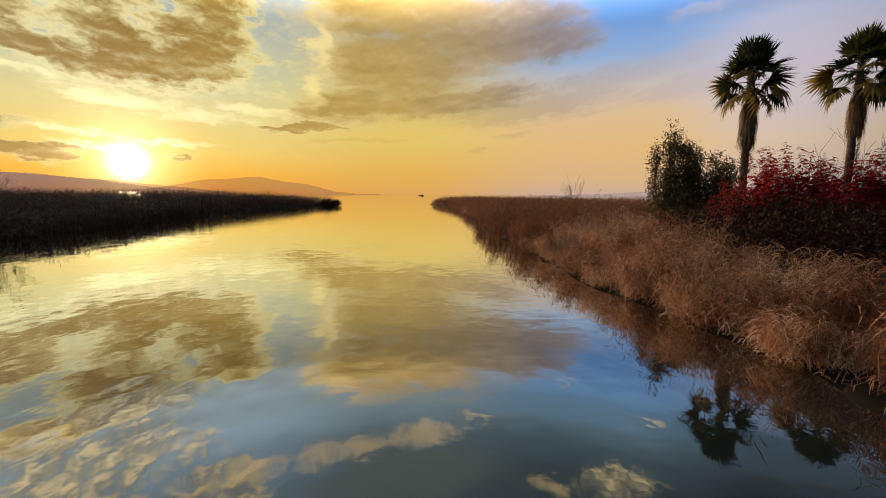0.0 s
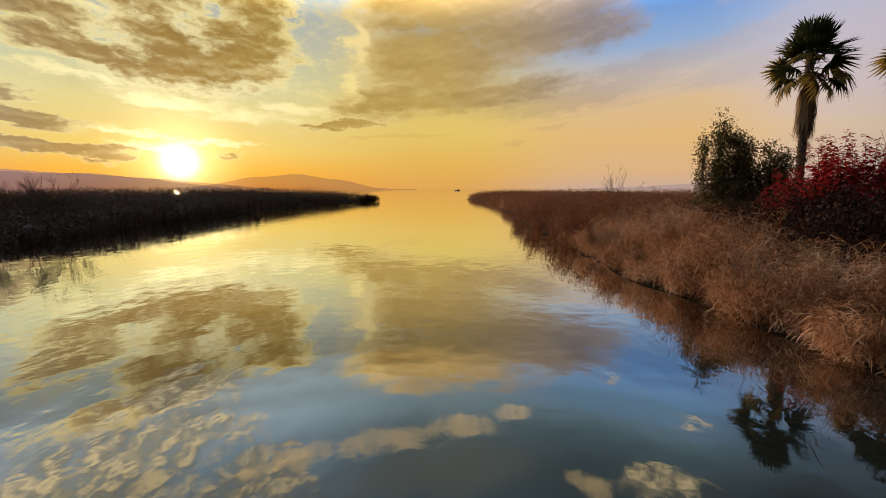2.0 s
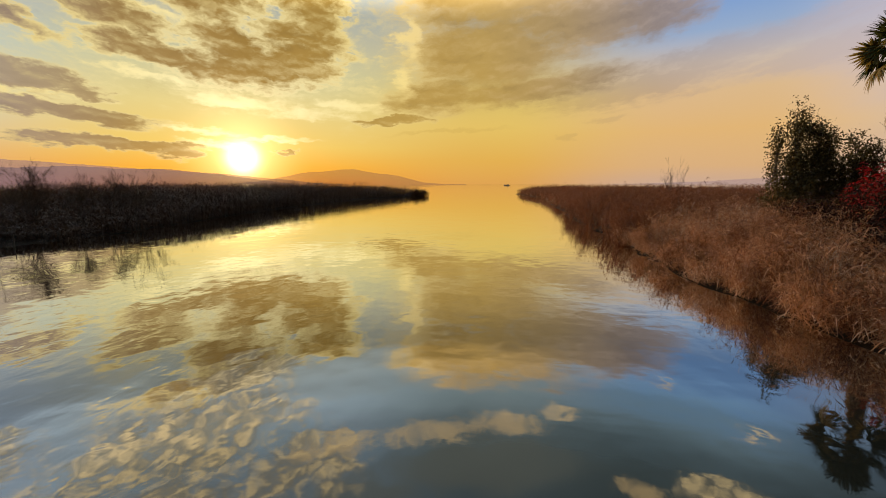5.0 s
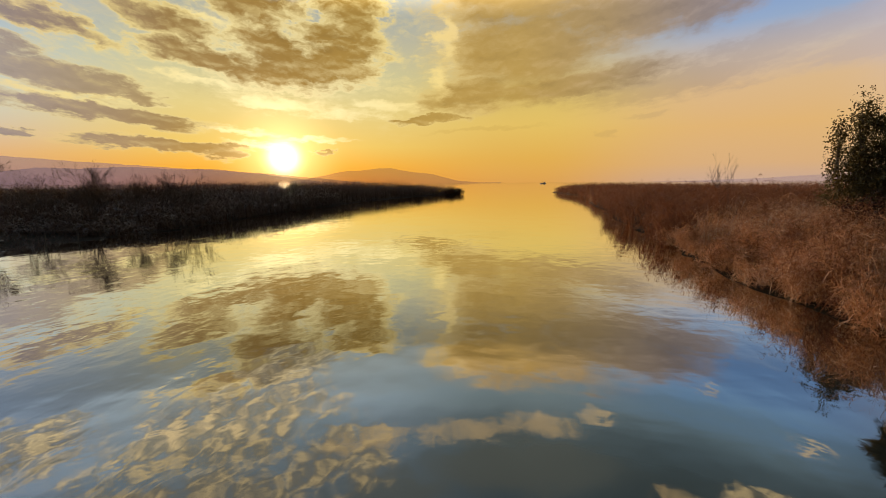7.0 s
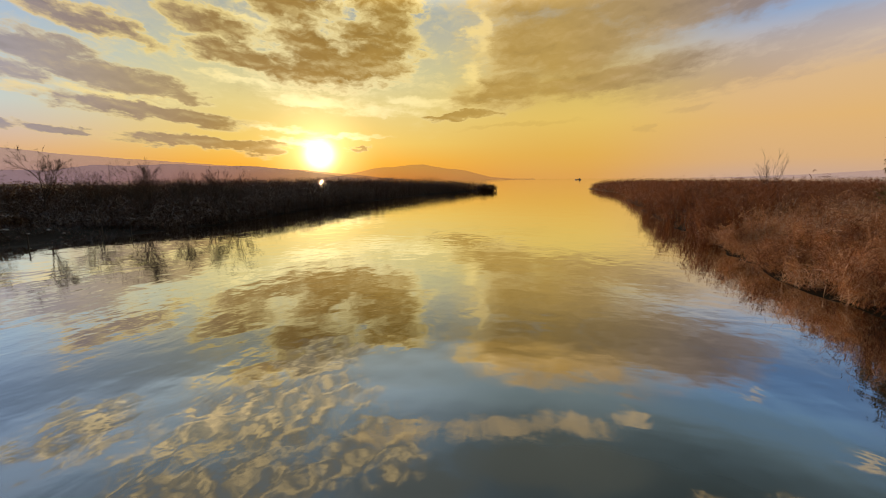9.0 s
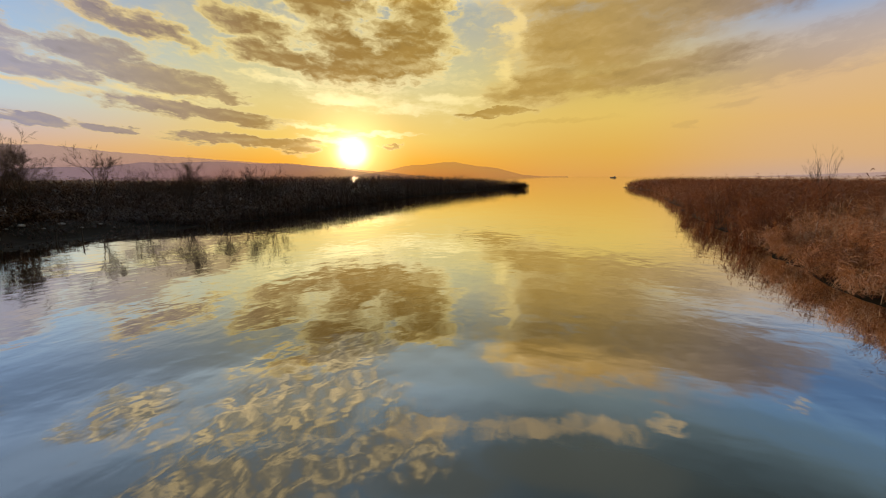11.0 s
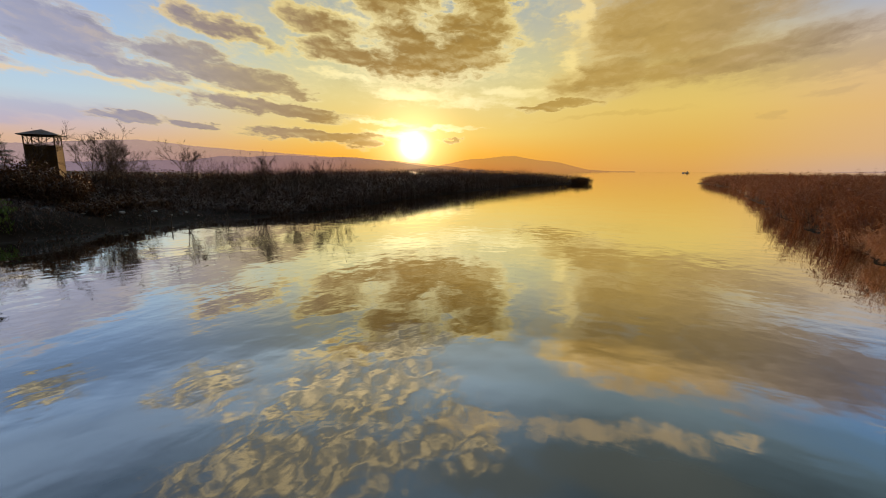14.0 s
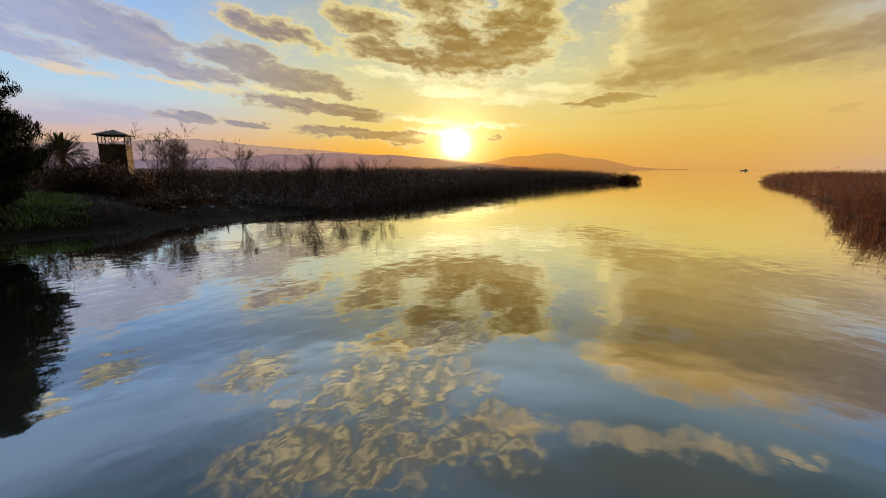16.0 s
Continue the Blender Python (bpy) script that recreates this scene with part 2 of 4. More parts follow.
# soft veils and the thin lower side of the slab
sky = W.mix(W.math("MULTIPLY", W.span(W.math("ADD", veils, W.math("MULTIPLY", soft, veils)), 0.0, 0.9), 0.42), sky, W.blend("ADD", 1.0, body_col, (0.06, 0.06, 0.09)))
sky = W.mix(W.math("MULTIPLY", W.span(W.math("ADD", skirts, W.math("MULTIPLY", drawn, W.span(skirts, 0.0, 0.4))), 0.05, 0.9), 0.38), sky, body_col)
faint = bank([(-4.9, 5.7, 1.3, 0.4, 5), (-8.8, 7.5, 3.6, 0.5, -5), (10.0, 6.6, 8.0, 0.35, -2)])
sky = W.mix(W.math("MULTIPLY", W.span(faint, 0.05, 0.9), 0.20), sky, body_col)
# the broad slab, bright along its sunward edge
sunward = W.span(azim, 6, 15, 0.1, 0.95)
sky = cloud(sky, slab, soft, (0.0, 0.50), (0.0, 0.85), sunward, 0.92, 0.28)
# sunlit bands below and between the clouds
sky = W.mix(W.math("MULTIPLY", W.span(W.math("ADD", bands, W.math("MULTIPLY", W.math("ADD", drawn, W.math("MULTIPLY", coarse, 0.25)), W.span(bands, 0.0, 0.4))), 0.08, 1.15), 0.85), sky, W.dim(rim_col, 1.10))
# heaped and flat clouds with lit rims
sky = cloud(sky, heaps, both, (0.0, 0.34), (0.10, 0.90), 0.90, 0.95, 0.50)
sky = cloud(sky, greys, both, (0.02, 0.36), (0.10, 0.70), 0.50, 0.82, 0.35)
sky = cloud(sky, flats, drawn, (0.0, 0.45), (0.10, 0.70), 0.5, 0.90, 0.30)
# higher up: broken puffs, a long band and a grey layer
ragged_puffs = W.math("ADD", puffs, W.math("MULTIPLY", both, W.span(puffs, 0.0, 0.4)))
lumps = texture((0.44, 0.54, 1.0), 4.0, 0.52, (31.0, 17.0, 0.0), 1.0)
lumps_sun = texture((0.44, 0.54, 1.0), 4.0, 0.52, (31.2, 16.3, 0.0), 1.0)
puff = W.math("MULTIPLY", W.span(ragged_puffs, 0.1, 0.7), W.span(lumps, -0.55, 0.65))
sky = W.mix(W.math("MULTIPLY", W.span(high_body, 0.05, 0.9), 0.7), sky, rgb(96, 106, 110))
sky = W.mix(W.math("MULTIPLY", W.span(ragged_puffs, 0.1, 1.0), W.span(lumps, -0.9, 0.0, 0.25, 0.80)), sky, rgb(122, 120, 110))
puff_col = W.mix(W.span(W.math("SUBTRACT", lumps, lumps_sun), -0.5, 0.4), rgb(136, 138, 134), rgb(226, 212, 174))
sky = W.mix(W.math("MULTIPLY", puff, W.span(elev, 25, 38, 0.85, 0.62)), sky, puff_col)
band = W.span(W.math("ADD", high_band, W.math("MULTIPLY", both, W.span(high_band, 0.0, 0.4))), 0.15, 1.1)
sky = W.mix(W.math("MULTIPLY", band, 0.56), sky, rgb(212, 192, 152))
# above the view the sky is raised to brighten its mirror image, then dims
sky = W.dim(sky, W.math("MULTIPLY", W.math("MULTIPLY", W.span(elev, 19, 28, 0.94, 5.4), W.span(elev, 21, 29, 1.0, 1.9)), W.span(elev, 39, 56, 1.0, 0.10)))
sky = W.blend("MULTIPLY", W.span(elev, 19, 27), sky, (1.0, 0.91, 0.78))
# the sky away from the sunset has already dimmed
sky = W.blend("MULTIPLY", W.span(off_sun, 62, 112), sky, (0.10, 0.08, 0.06))

# the sun and the light scattered round it
core = W.math("POWER", W.span(off_sun, 4.2, 0.0), 3.2)
halo = W.math("POWER", W.span(off_sun, 15.0, 0.0, smooth=False), 3.0)
ring = W.math("POWER", W.span(off_sun, 8.5, 0.5, smooth=False), 2.2)
sky = W.blend("ADD", halo, sky, (0.38, 0.27, 0.10))
sky = W.blend("ADD", ring, sky, (0.75, 0.66, 0.38))
sky = W.blend("ADD", core, sky, (2.6, 2.6, 2.2))

nishita = W.t.nodes.new("ShaderNodeTexSky")
nishita.sky_type, nishita.sun_disc = "NISHITA", False
nishita.sun_elevation, nishita.sun_rotation = radians(LAMP_EL), radians(360 - SUN_AZ)
sky = W.blend("ADD", 0.006, sky, nishita.outputs[0])
back = W.node("ShaderNodeBackground", {0: sky, 1: 1.0})
world_out = W.t.nodes.new("ShaderNodeOutputWorld")
W.t.links.new(back, world_out.inputs[0])
world.cycles.sampling_method, world.cycles.sample_map_resolution = "MANUAL", 1024

sun_data = bpy.data.lights.new("sun", "SUN")
sun_data.energy, sun_data.angle, sun_data.color = 4.8, radians(2.0), (1.0, 0.63, 0.32)
sun = new("sun", sun_data)
lamp_dir = Vector((sun_dir[0], sun_dir[1], math.tan(radians(LAMP_EL)) * math.hypot(sun_dir[0], sun_dir[1])))
sun.matrix_world = look((0, 0, 30), Vector((0, 0, 30)) - lamp_dir)


# ---------------------------------------------------------------- materials
def material(name):
    m = bpy.data.materials.new(name)
    m.use_nodes = True
    m.node_tree.nodes.clear()
    net = Net(m.node_tree)
    return m, net, m.node_tree.nodes.new("ShaderNodeOutputMaterial")


def principled(net, color, rough=0.8, metal=0.0, spec=0.3, normal=None):
    return net.node("ShaderNodeBsdfPrincipled", {"Base Color": color if isinstance(color, bpy.types.NodeSocket) else (*color, 1), "Roughness": rough, "Metallic": metal,
                                                 "Specular IOR Level": spec, "Normal": normal})


def plain(name, col, col2, scale, rough=0.85, bump=0.3, metal=0.0, spec=0.3, stretch=(1, 1, 1)):
    """A surface with variation at two scales and fine relief."""
    m, n, out = material(name)
    co = n.vec("MULTIPLY", n.node("ShaderNodeTexCoord", out=3), stretch)
    big, small = n.noise(co, scale, 4, 0.6), n.noise(co, scale * 9, 5, 0.65)
    c = n.mix(n.span(big, 0.35, 0.65), col, col2)
    c = n.mix(n.math("MULTIPLY", n.span(small, 0.4, 0.75), 0.45), c, tuple(x * 0.45 for x in col))
    nb = n.node("ShaderNodeBump", {"Strength": bump, "Distance": 0.02, "Height": small})
    m.node_tree.links.new(principled(n, c, rough, metal, spec, nb), out.inputs[0])
    return m


def foliage(name, stops, through=0.4, rough=0.6, tint=(1, 1, 1), per="island"):
    """Thin leaves, stalks and fronds that let some light through; each differs a little."""
    m, n, out = material(name)
    if per == "island":
        rnd = n.node("ShaderNodeNewGeometry", out=8)
    else:
        rnd = n.node("ShaderNodeObjectInfo", out=5)
    co = n.node("ShaderNodeTexCoord", out=3)
    patch = n.noise(co, 0.45, 3, 0.6)
    f = n.math("ADD", n.math("MULTIPLY", rnd, 0.72), n.math("MULTIPLY", n.math("SUBTRACT", patch, 0.36), 0.9), clamp=True)
    c = n.ramp(f, stops)
    streak = n.noise(n.vec("MULTIPLY", co, (30, 30, 4)), 1.0, 3, 0.6)
    c = n.mix(n.math("MULTIPLY", n.span(streak, 0.45, 0.75), 0.35), c, tuple(x * 0.4 for x in stops[0][1]))
    surf = principled(n, c, rough, 0.0, 0.25)
    tr = n.node("ShaderNodeBsdfTranslucent", {0: n.vec("MULTIPLY", c, tint)})
    mixer = n.node("ShaderNodeMixShader", {0: through, 1: surf, 2: tr})
    m.node_tree.links.new(mixer, out.inputs[0])
    return m


def water_material():
    m, n, out = material("water")
    co = n.node("ShaderNodeTexCoord", out=3)
    flow = n.vec("MULTIPLY", co, (1.0, 0.75, 1.0))
    swell = n.noise(flow, 0.55, 2.0, 0.5)
    ripple = n.noise(flow, 2.2, 2.0, 0.5, distortion=0.3)
    calm = n.span(n.noise(co, 0.06, 3.0, 0.6), 0.35, 0.7, 0.30, 1.0)
    gust = n.span(n.noise(n.vec("MULTIPLY", co, (0.05, 0.11, 1.0)), 1.0, 4.0, 0.6), 0.40, 0.66, 0.10, 1.0)
    lines = n.noise(n.vec("MULTIPLY", co, (0.30, 1.35, 1.0)), 1.0, 3.0, 0.45, distortion=0.5)
    small = n.noise(n.vec("MULTIPLY", co, (0.9, 3.2, 1.0)), 1.0, 2.0, 0.5, distortion=0.4)
    h = n.math("ADD", n.math("MULTIPLY", swell, 0.016), n.math("MULTIPLY", n.math("MULTIPLY", ripple, calm), 0.0052))
    h = n.math("ADD", h, n.math("MULTIPLY", n.math("MULTIPLY", lines, gust), 0.0042))
    h = n.math("ADD", h, n.math("MULTIPLY", n.math("MULTIPLY", small, gust), 0.0013))
    nb = n.node("ShaderNodeBump", {"Strength": 1.0, "Distance": 1.0, "Height": h})
    silt = n.mix(n.noise(co, 0.2, 3), (0.018, 0.019, 0.014), (0.024, 0.023, 0.016))
    deep = n.node("ShaderNodeBsdfDiffuse", {0: silt})
    shine = n.node("ShaderNodeBsdfGlossy", {0: (0.97, 0.97, 0.93, 1), "Roughness": 0.028, "Normal": nb})
    f = n.ramp(n.node("ShaderNodeLayerWeight", {0: 0.5, 1: nb}, out=1),
               [(p, (g, g, g)) for p, g in ((0.38, 0.046), (0.5, 0.060), (0.577, 0.115), (0.658, 0.38), (0.741, 0.74), (0.826, 0.94), (0.913, 0.99))])
    m.node_tree.links.new(n.node("ShaderNodeMixShader", {0: f, 1: deep, 2: shine}), out.inputs[0])
    return m


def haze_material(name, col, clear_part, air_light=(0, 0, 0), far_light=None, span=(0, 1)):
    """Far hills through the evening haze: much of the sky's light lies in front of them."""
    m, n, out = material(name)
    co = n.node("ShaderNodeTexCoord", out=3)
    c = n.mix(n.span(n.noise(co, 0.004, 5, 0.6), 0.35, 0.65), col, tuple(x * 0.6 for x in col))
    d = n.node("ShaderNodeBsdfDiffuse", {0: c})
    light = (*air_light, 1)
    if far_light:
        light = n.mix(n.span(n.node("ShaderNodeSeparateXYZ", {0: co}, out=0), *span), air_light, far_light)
    # the haze is painted: emission here, then transparency for the sky behind
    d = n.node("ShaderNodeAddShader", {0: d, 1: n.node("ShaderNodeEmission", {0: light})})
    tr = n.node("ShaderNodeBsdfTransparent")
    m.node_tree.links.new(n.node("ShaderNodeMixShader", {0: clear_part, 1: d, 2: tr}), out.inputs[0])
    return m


M_WATER = water_material()
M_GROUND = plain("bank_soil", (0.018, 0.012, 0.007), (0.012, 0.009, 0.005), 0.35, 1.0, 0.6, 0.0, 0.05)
# near-black, so that the strip reads as shade along the waterline
M_FOOT_SHADE = plain("foot_shade_mud", (0.012, 0.008, 0.005), (0.018, 0.012, 0.007), 1.5, 0.9, 0.8, 0.0, 0.1)
M_REED = foliage("dry_reed", [(0.0, (0.15, 0.060, 0.026)), (0.3, (0.40, 0.175, 0.075)), (0.65, (0.60, 0.31, 0.15)), (1.0, (0.90, 0.66, 0.45))], 0.35)
M_RUST_REED = foliage("rusty_reed", [(0.0, (0.075, 0.026, 0.011)), (0.5, (0.175, 0.062, 0.026)), (1.0, (0.31, 0.135, 0.062))], 0.35)
# darker copy of the reed: the left bank's shade is in the colour
M_REED_SHADED = foliage("shaded_reed", [(0.0, (0.036, 0.016, 0.008)), (0.5, (0.068, 0.031, 0.014)), (1.0, (0.115, 0.055, 0.024))], 0.10)
M_PLUME = foliage("reed_plume", [(0.0, (0.30, 0.22, 0.15)), (1.0, (0.55, 0.44, 0.33))], 0.4)
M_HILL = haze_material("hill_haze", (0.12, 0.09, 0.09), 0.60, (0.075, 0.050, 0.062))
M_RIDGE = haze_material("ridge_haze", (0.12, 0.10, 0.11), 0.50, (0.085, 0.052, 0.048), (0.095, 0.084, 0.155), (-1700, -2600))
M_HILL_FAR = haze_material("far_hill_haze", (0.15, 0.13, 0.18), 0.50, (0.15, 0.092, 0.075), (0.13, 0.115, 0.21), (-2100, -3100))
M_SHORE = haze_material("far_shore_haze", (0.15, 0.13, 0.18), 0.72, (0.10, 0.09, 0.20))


# ---------------------------------------------------------------- mesh helpers
def polar(az, d, z=0.0):
    return Vector((-math.sin(radians(az)) * d, math.cos(radians(az)) * d, z))


def mesh_of(name, verts, faces, mat, smooth=False):
    """A mesh from arrays of corners and of triangles or quads."""
    me = bpy.data.meshes.new(name)
    v, f = np.asarray(verts, np.float32), np.asarray(faces, np.int32)
    k = f.shape[1]
    me.vertices.add(len(v))
    me.vertices.foreach_set("co", v.ravel())
    me.loops.add(f.size)
    me.loops.foreach_set("vertex_index", f.ravel())
    me.polygons.add(len(f))
    me.polygons.foreach_set("loop_start", np.arange(0, f.size, k, dtype=np.int32))
    me.polygons.foreach_set("use_smooth", np.full(len(f), smooth))
    me.update(calc_edges=True)
    me.validate()
    me.materials.append(mat)
    return me


def ribbons(base, vec, sag, width, side, levels=(0.0, 0.4, 0.75, 1.0), profile=(0.8, 1.0, 0.7, 0.0)):
    """Tapering strips: from base along vec, bent by sag; returns corners and triangles."""
    n, k = len(base), len(levels)
    rows = []
    for s, p in zip(levels, profile):
        mid = base + vec * s + sag * s * s
        half = side * (width * p * 0.5)[:, None]
        rows += [mid - half, mid + half] if s < 1 else [mid]
    v = np.stack(rows, 1)
    per = v.shape[1]
    tri = []
    for i in range(k - 2):
        a = 2 * i
        tri += [(a, a + 1, a + 3), (a, a + 3, a + 2)]
    tri.append((per - 3, per - 2, per - 1))
    t = (np.arange(n) * per)[:, None, None] + np.array(tri)[None]
    return v.reshape(-1, 3), t.reshape(-1, 3)


def join(parts):
    vs, ts, k = [], [], 0
    for v, t in parts:
        vs.append(v)
        ts.append(t + k)
        k += len(v)
    return np.concatenate(vs), np.concatenate(ts)


def part(name, me, parent, label="", at=None):
    ob = new(name, me)
    ob.parent = parent
    if at is not None:
        ob.matrix_basis = at
    return tagged(ob, label)


def thing(name, label, category, at, group="", kind=""):
    ob = new(name)
    ob.matrix_basis = at
    return tagged(ob, label, category, group, kind)


def from_bmesh(name, bm, mat, smooth=False):
    me = bpy.data.meshes.new(name)
    for f in bm.faces:
        f.smooth = smooth
    bm.to_mesh(me)
    bm.free()
    me.materials.append(mat)
    return me


def unit(a):
    return a / np.maximum(np.linalg.norm(a, axis=-1, keepdims=True), 1e-9)


def tube(points, radii, sides=6):
    """A bent tapering tube through points; corners and triangles."""
    pts = np.asarray(points, float)
    tang = unit(np.gradient(pts, axis=0))
    ref = np.where(np.abs(tang[:, 2:3]) < 0.9, [[0, 0, 1.0]], [[1.0, 0, 0]])
    u = unit(np.cross(tang, ref))
    w = np.cross(tang, u)
    a = np.arange(sides) * 2 * math.pi / sides
    v = pts[:, None] + np.asarray(radii)[:, None, None] * (np.cos(a)[None, :, None] * u[:, None] + np.sin(a)[None, :, None] * w[:, None])
    t = []
    for i in range(len(pts) - 1):
        for j in range(sides):
            p, q = i * sides + j, i * sides + (j + 1) % sides
            t += [(p, q, q + sides), (p, q + sides, p + sides)]
    return v.reshape(-1, 3), np.array(t)


# ---------------------------------------------------------------- shores and ground
LEFT_SHORE = [(-44, -90), (-36, -40), (-31, -10), (-30.4, 3), (-30.5, 6), (-30.2, 9.5), (-31.6, 12.5), (-30.8, 17), (-29.4, 23), (-30.4, 31),
              (-32.5, 42), (-35, 55), (-37, 72), (-38.5, 95), (-37, 112), (-33.5, 128), (-31, 134)]
LEFT_BACK = [(-33, 139), (-50, 146), (-120, 175), (-320, 260), (-900, 520), (-3600, 1500), (-3600, -90)]
RIGHT_SHORE = [(14, -90), (9.6, -30), (8.2, 0), (7.6, 6), (7.1, 9), (6.5, 11.5), (6.1, 14.5), (5.6, 19), (5.2, 25.5), (4.9, 34), (4.5, 40), (4.1, 50),
               (4.2, 68), (4.0, 95), (3.2, 120), (-1.5, 142), (-4.2, 158)]
RIGHT_BACK = [(-2, 164), (12, 178), (70, 205), (320, 250), (3600, 420), (3600, -90)]


def inside(poly, x, y):
    px, py = np.array(poly, float).T
    qx, qy = np.roll(px, -1), np.roll(py, -1)
    c = ((py > y[:, None]) != (qy > y[:, None])) & (x[:, None] < (qx - px) * (y[:, None] - py) / np.where(qy == py, 1e-9, qy - py) + px)
    return c.sum(1) % 2 == 1


def to_line(line, x, y):
    """Distance to an open line."""
    p = np.array(line, float)
    a, b = p[:-1], p[1:]
    d = b - a
    xy = np.stack([x, y], 1)[:, None]
    s = np.clip(((xy - a) * d).sum(-1) / (d * d).sum(-1), 0, 1)
    return np.linalg.norm(xy - a - s[..., None] * d, axis=-1).min(1)


def wavy(x, y, k, seed):
    """Cheap smooth noise from summed sines, about -1 to 1."""
    r = np.random.RandomState(seed)
    out = 0 * x
    for i in range(7):
        a, f, p = r.uniform(0, 6.28), k * r.uniform(0.5, 2.2), r.uniform(0, 6.28)
        out = out + np.sin((x * math.cos(a) + y * math.sin(a)) * f + p) / 3.0
    return out


def land(x, y):
    """Signed distance to the water's edge, positive on land, and which bank."""
    w = 0.5 * wavy(x, y, 0.9, 3) + 0.25 * wavy(x, y, 2.6, 4)
    left = inside(LEFT_SHORE + LEFT_BACK, x, y)
    right = inside(RIGHT_SHORE + RIGHT_BACK, x, y)
    dl = to_line(LEFT_SHORE + LEFT_BACK[:-1], x, y)
    dr = to_line(RIGHT_SHORE + RIGHT_BACK[:-1], x, y)
    d = np.where(left, dl, np.where(right, dr, -np.minimum(dl, dr)))
    return d + w * np.exp(-np.abs(d) / 6.0), left, right


def ground_height(x, y):
    d, left, right = land(x, y)
    rise = np.clip((d + 0.6) / 5.0, 0, 1)
    rise = rise * rise * (3 - 2 * rise)
    top = np.where(right, 0.8, 0.55)
    lawn = left * np.exp(-(((x + 42) / 12) ** 2 + ((y - 4) / 10) ** 2)) * 1.4
    h = np.where(d > -0.6, rise * (top + lawn) + 0.06 * wavy(x, y, 1.2, 8) * rise - 0.08, np.clip(-0.08 + (d + 0.6) * 0.25, -2.2, 0))
    far = np.clip((np.hypot(x, y) - 1500) / 1500, 0, 1)
    return h - far * 0.4


def ground_at(x, y):
    return float(ground_height(np.array([x], float), np.array([y], float))[0])


def make_ground():
    def lines(lo, hi, step):
        mid = np.arange(lo, hi + step / 2, step)
        out = np.array([6, 14, 30, 60, 120, 260, 520, 1100, 2300, 4600.0])
        return np.concatenate([(lo - out)[::-1], mid, hi + out])
    gx, gy = lines(-75, 45, 0.8), lines(-16, 190, 1.1)
    x, y = (a.ravel() for a in np.meshgrid(gx, gy))
    v = np.stack([x, y, ground_height(x, y)], 1)
    nx = len(gx)
    i, j = (a.ravel() for a in np.meshgrid(np.arange(nx - 1), np.arange(len(gy) - 1)))
    q = np.stack([j * nx + i, j * nx + i + 1, (j + 1) * nx + i + 1, (j + 1) * nx + i], 1)
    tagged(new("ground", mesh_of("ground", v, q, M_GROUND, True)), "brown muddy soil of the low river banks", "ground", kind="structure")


def make_water():
    a = np.arange(96) * 2 * math.pi / 96
    rings = [np.zeros((1, 3))] + [np.stack([np.cos(a) * r, np.sin(a) * r, 0 * a], 1) for r in (40, 400, 4700)]
    v = np.concatenate(rings)
    bm = bmesh.new()
    vs = [bm.verts.new(p) for p in v]
    for i in range(96):
        k = (i + 1) % 96
        bm.faces.new((vs[0], vs[1 + i], vs[1 + k]))
        for r in range(2):
            bm.faces.new((vs[1 + r * 96 + i], vs[1 + (r + 1) * 96 + i], vs[1 + (r + 1) * 96 + k], vs[1 + r * 96 + k]))
    tagged(new("water", from_bmesh("water", bm, M_WATER)), "calm river mouth water mirroring the sunset sky", "water", kind="structure")


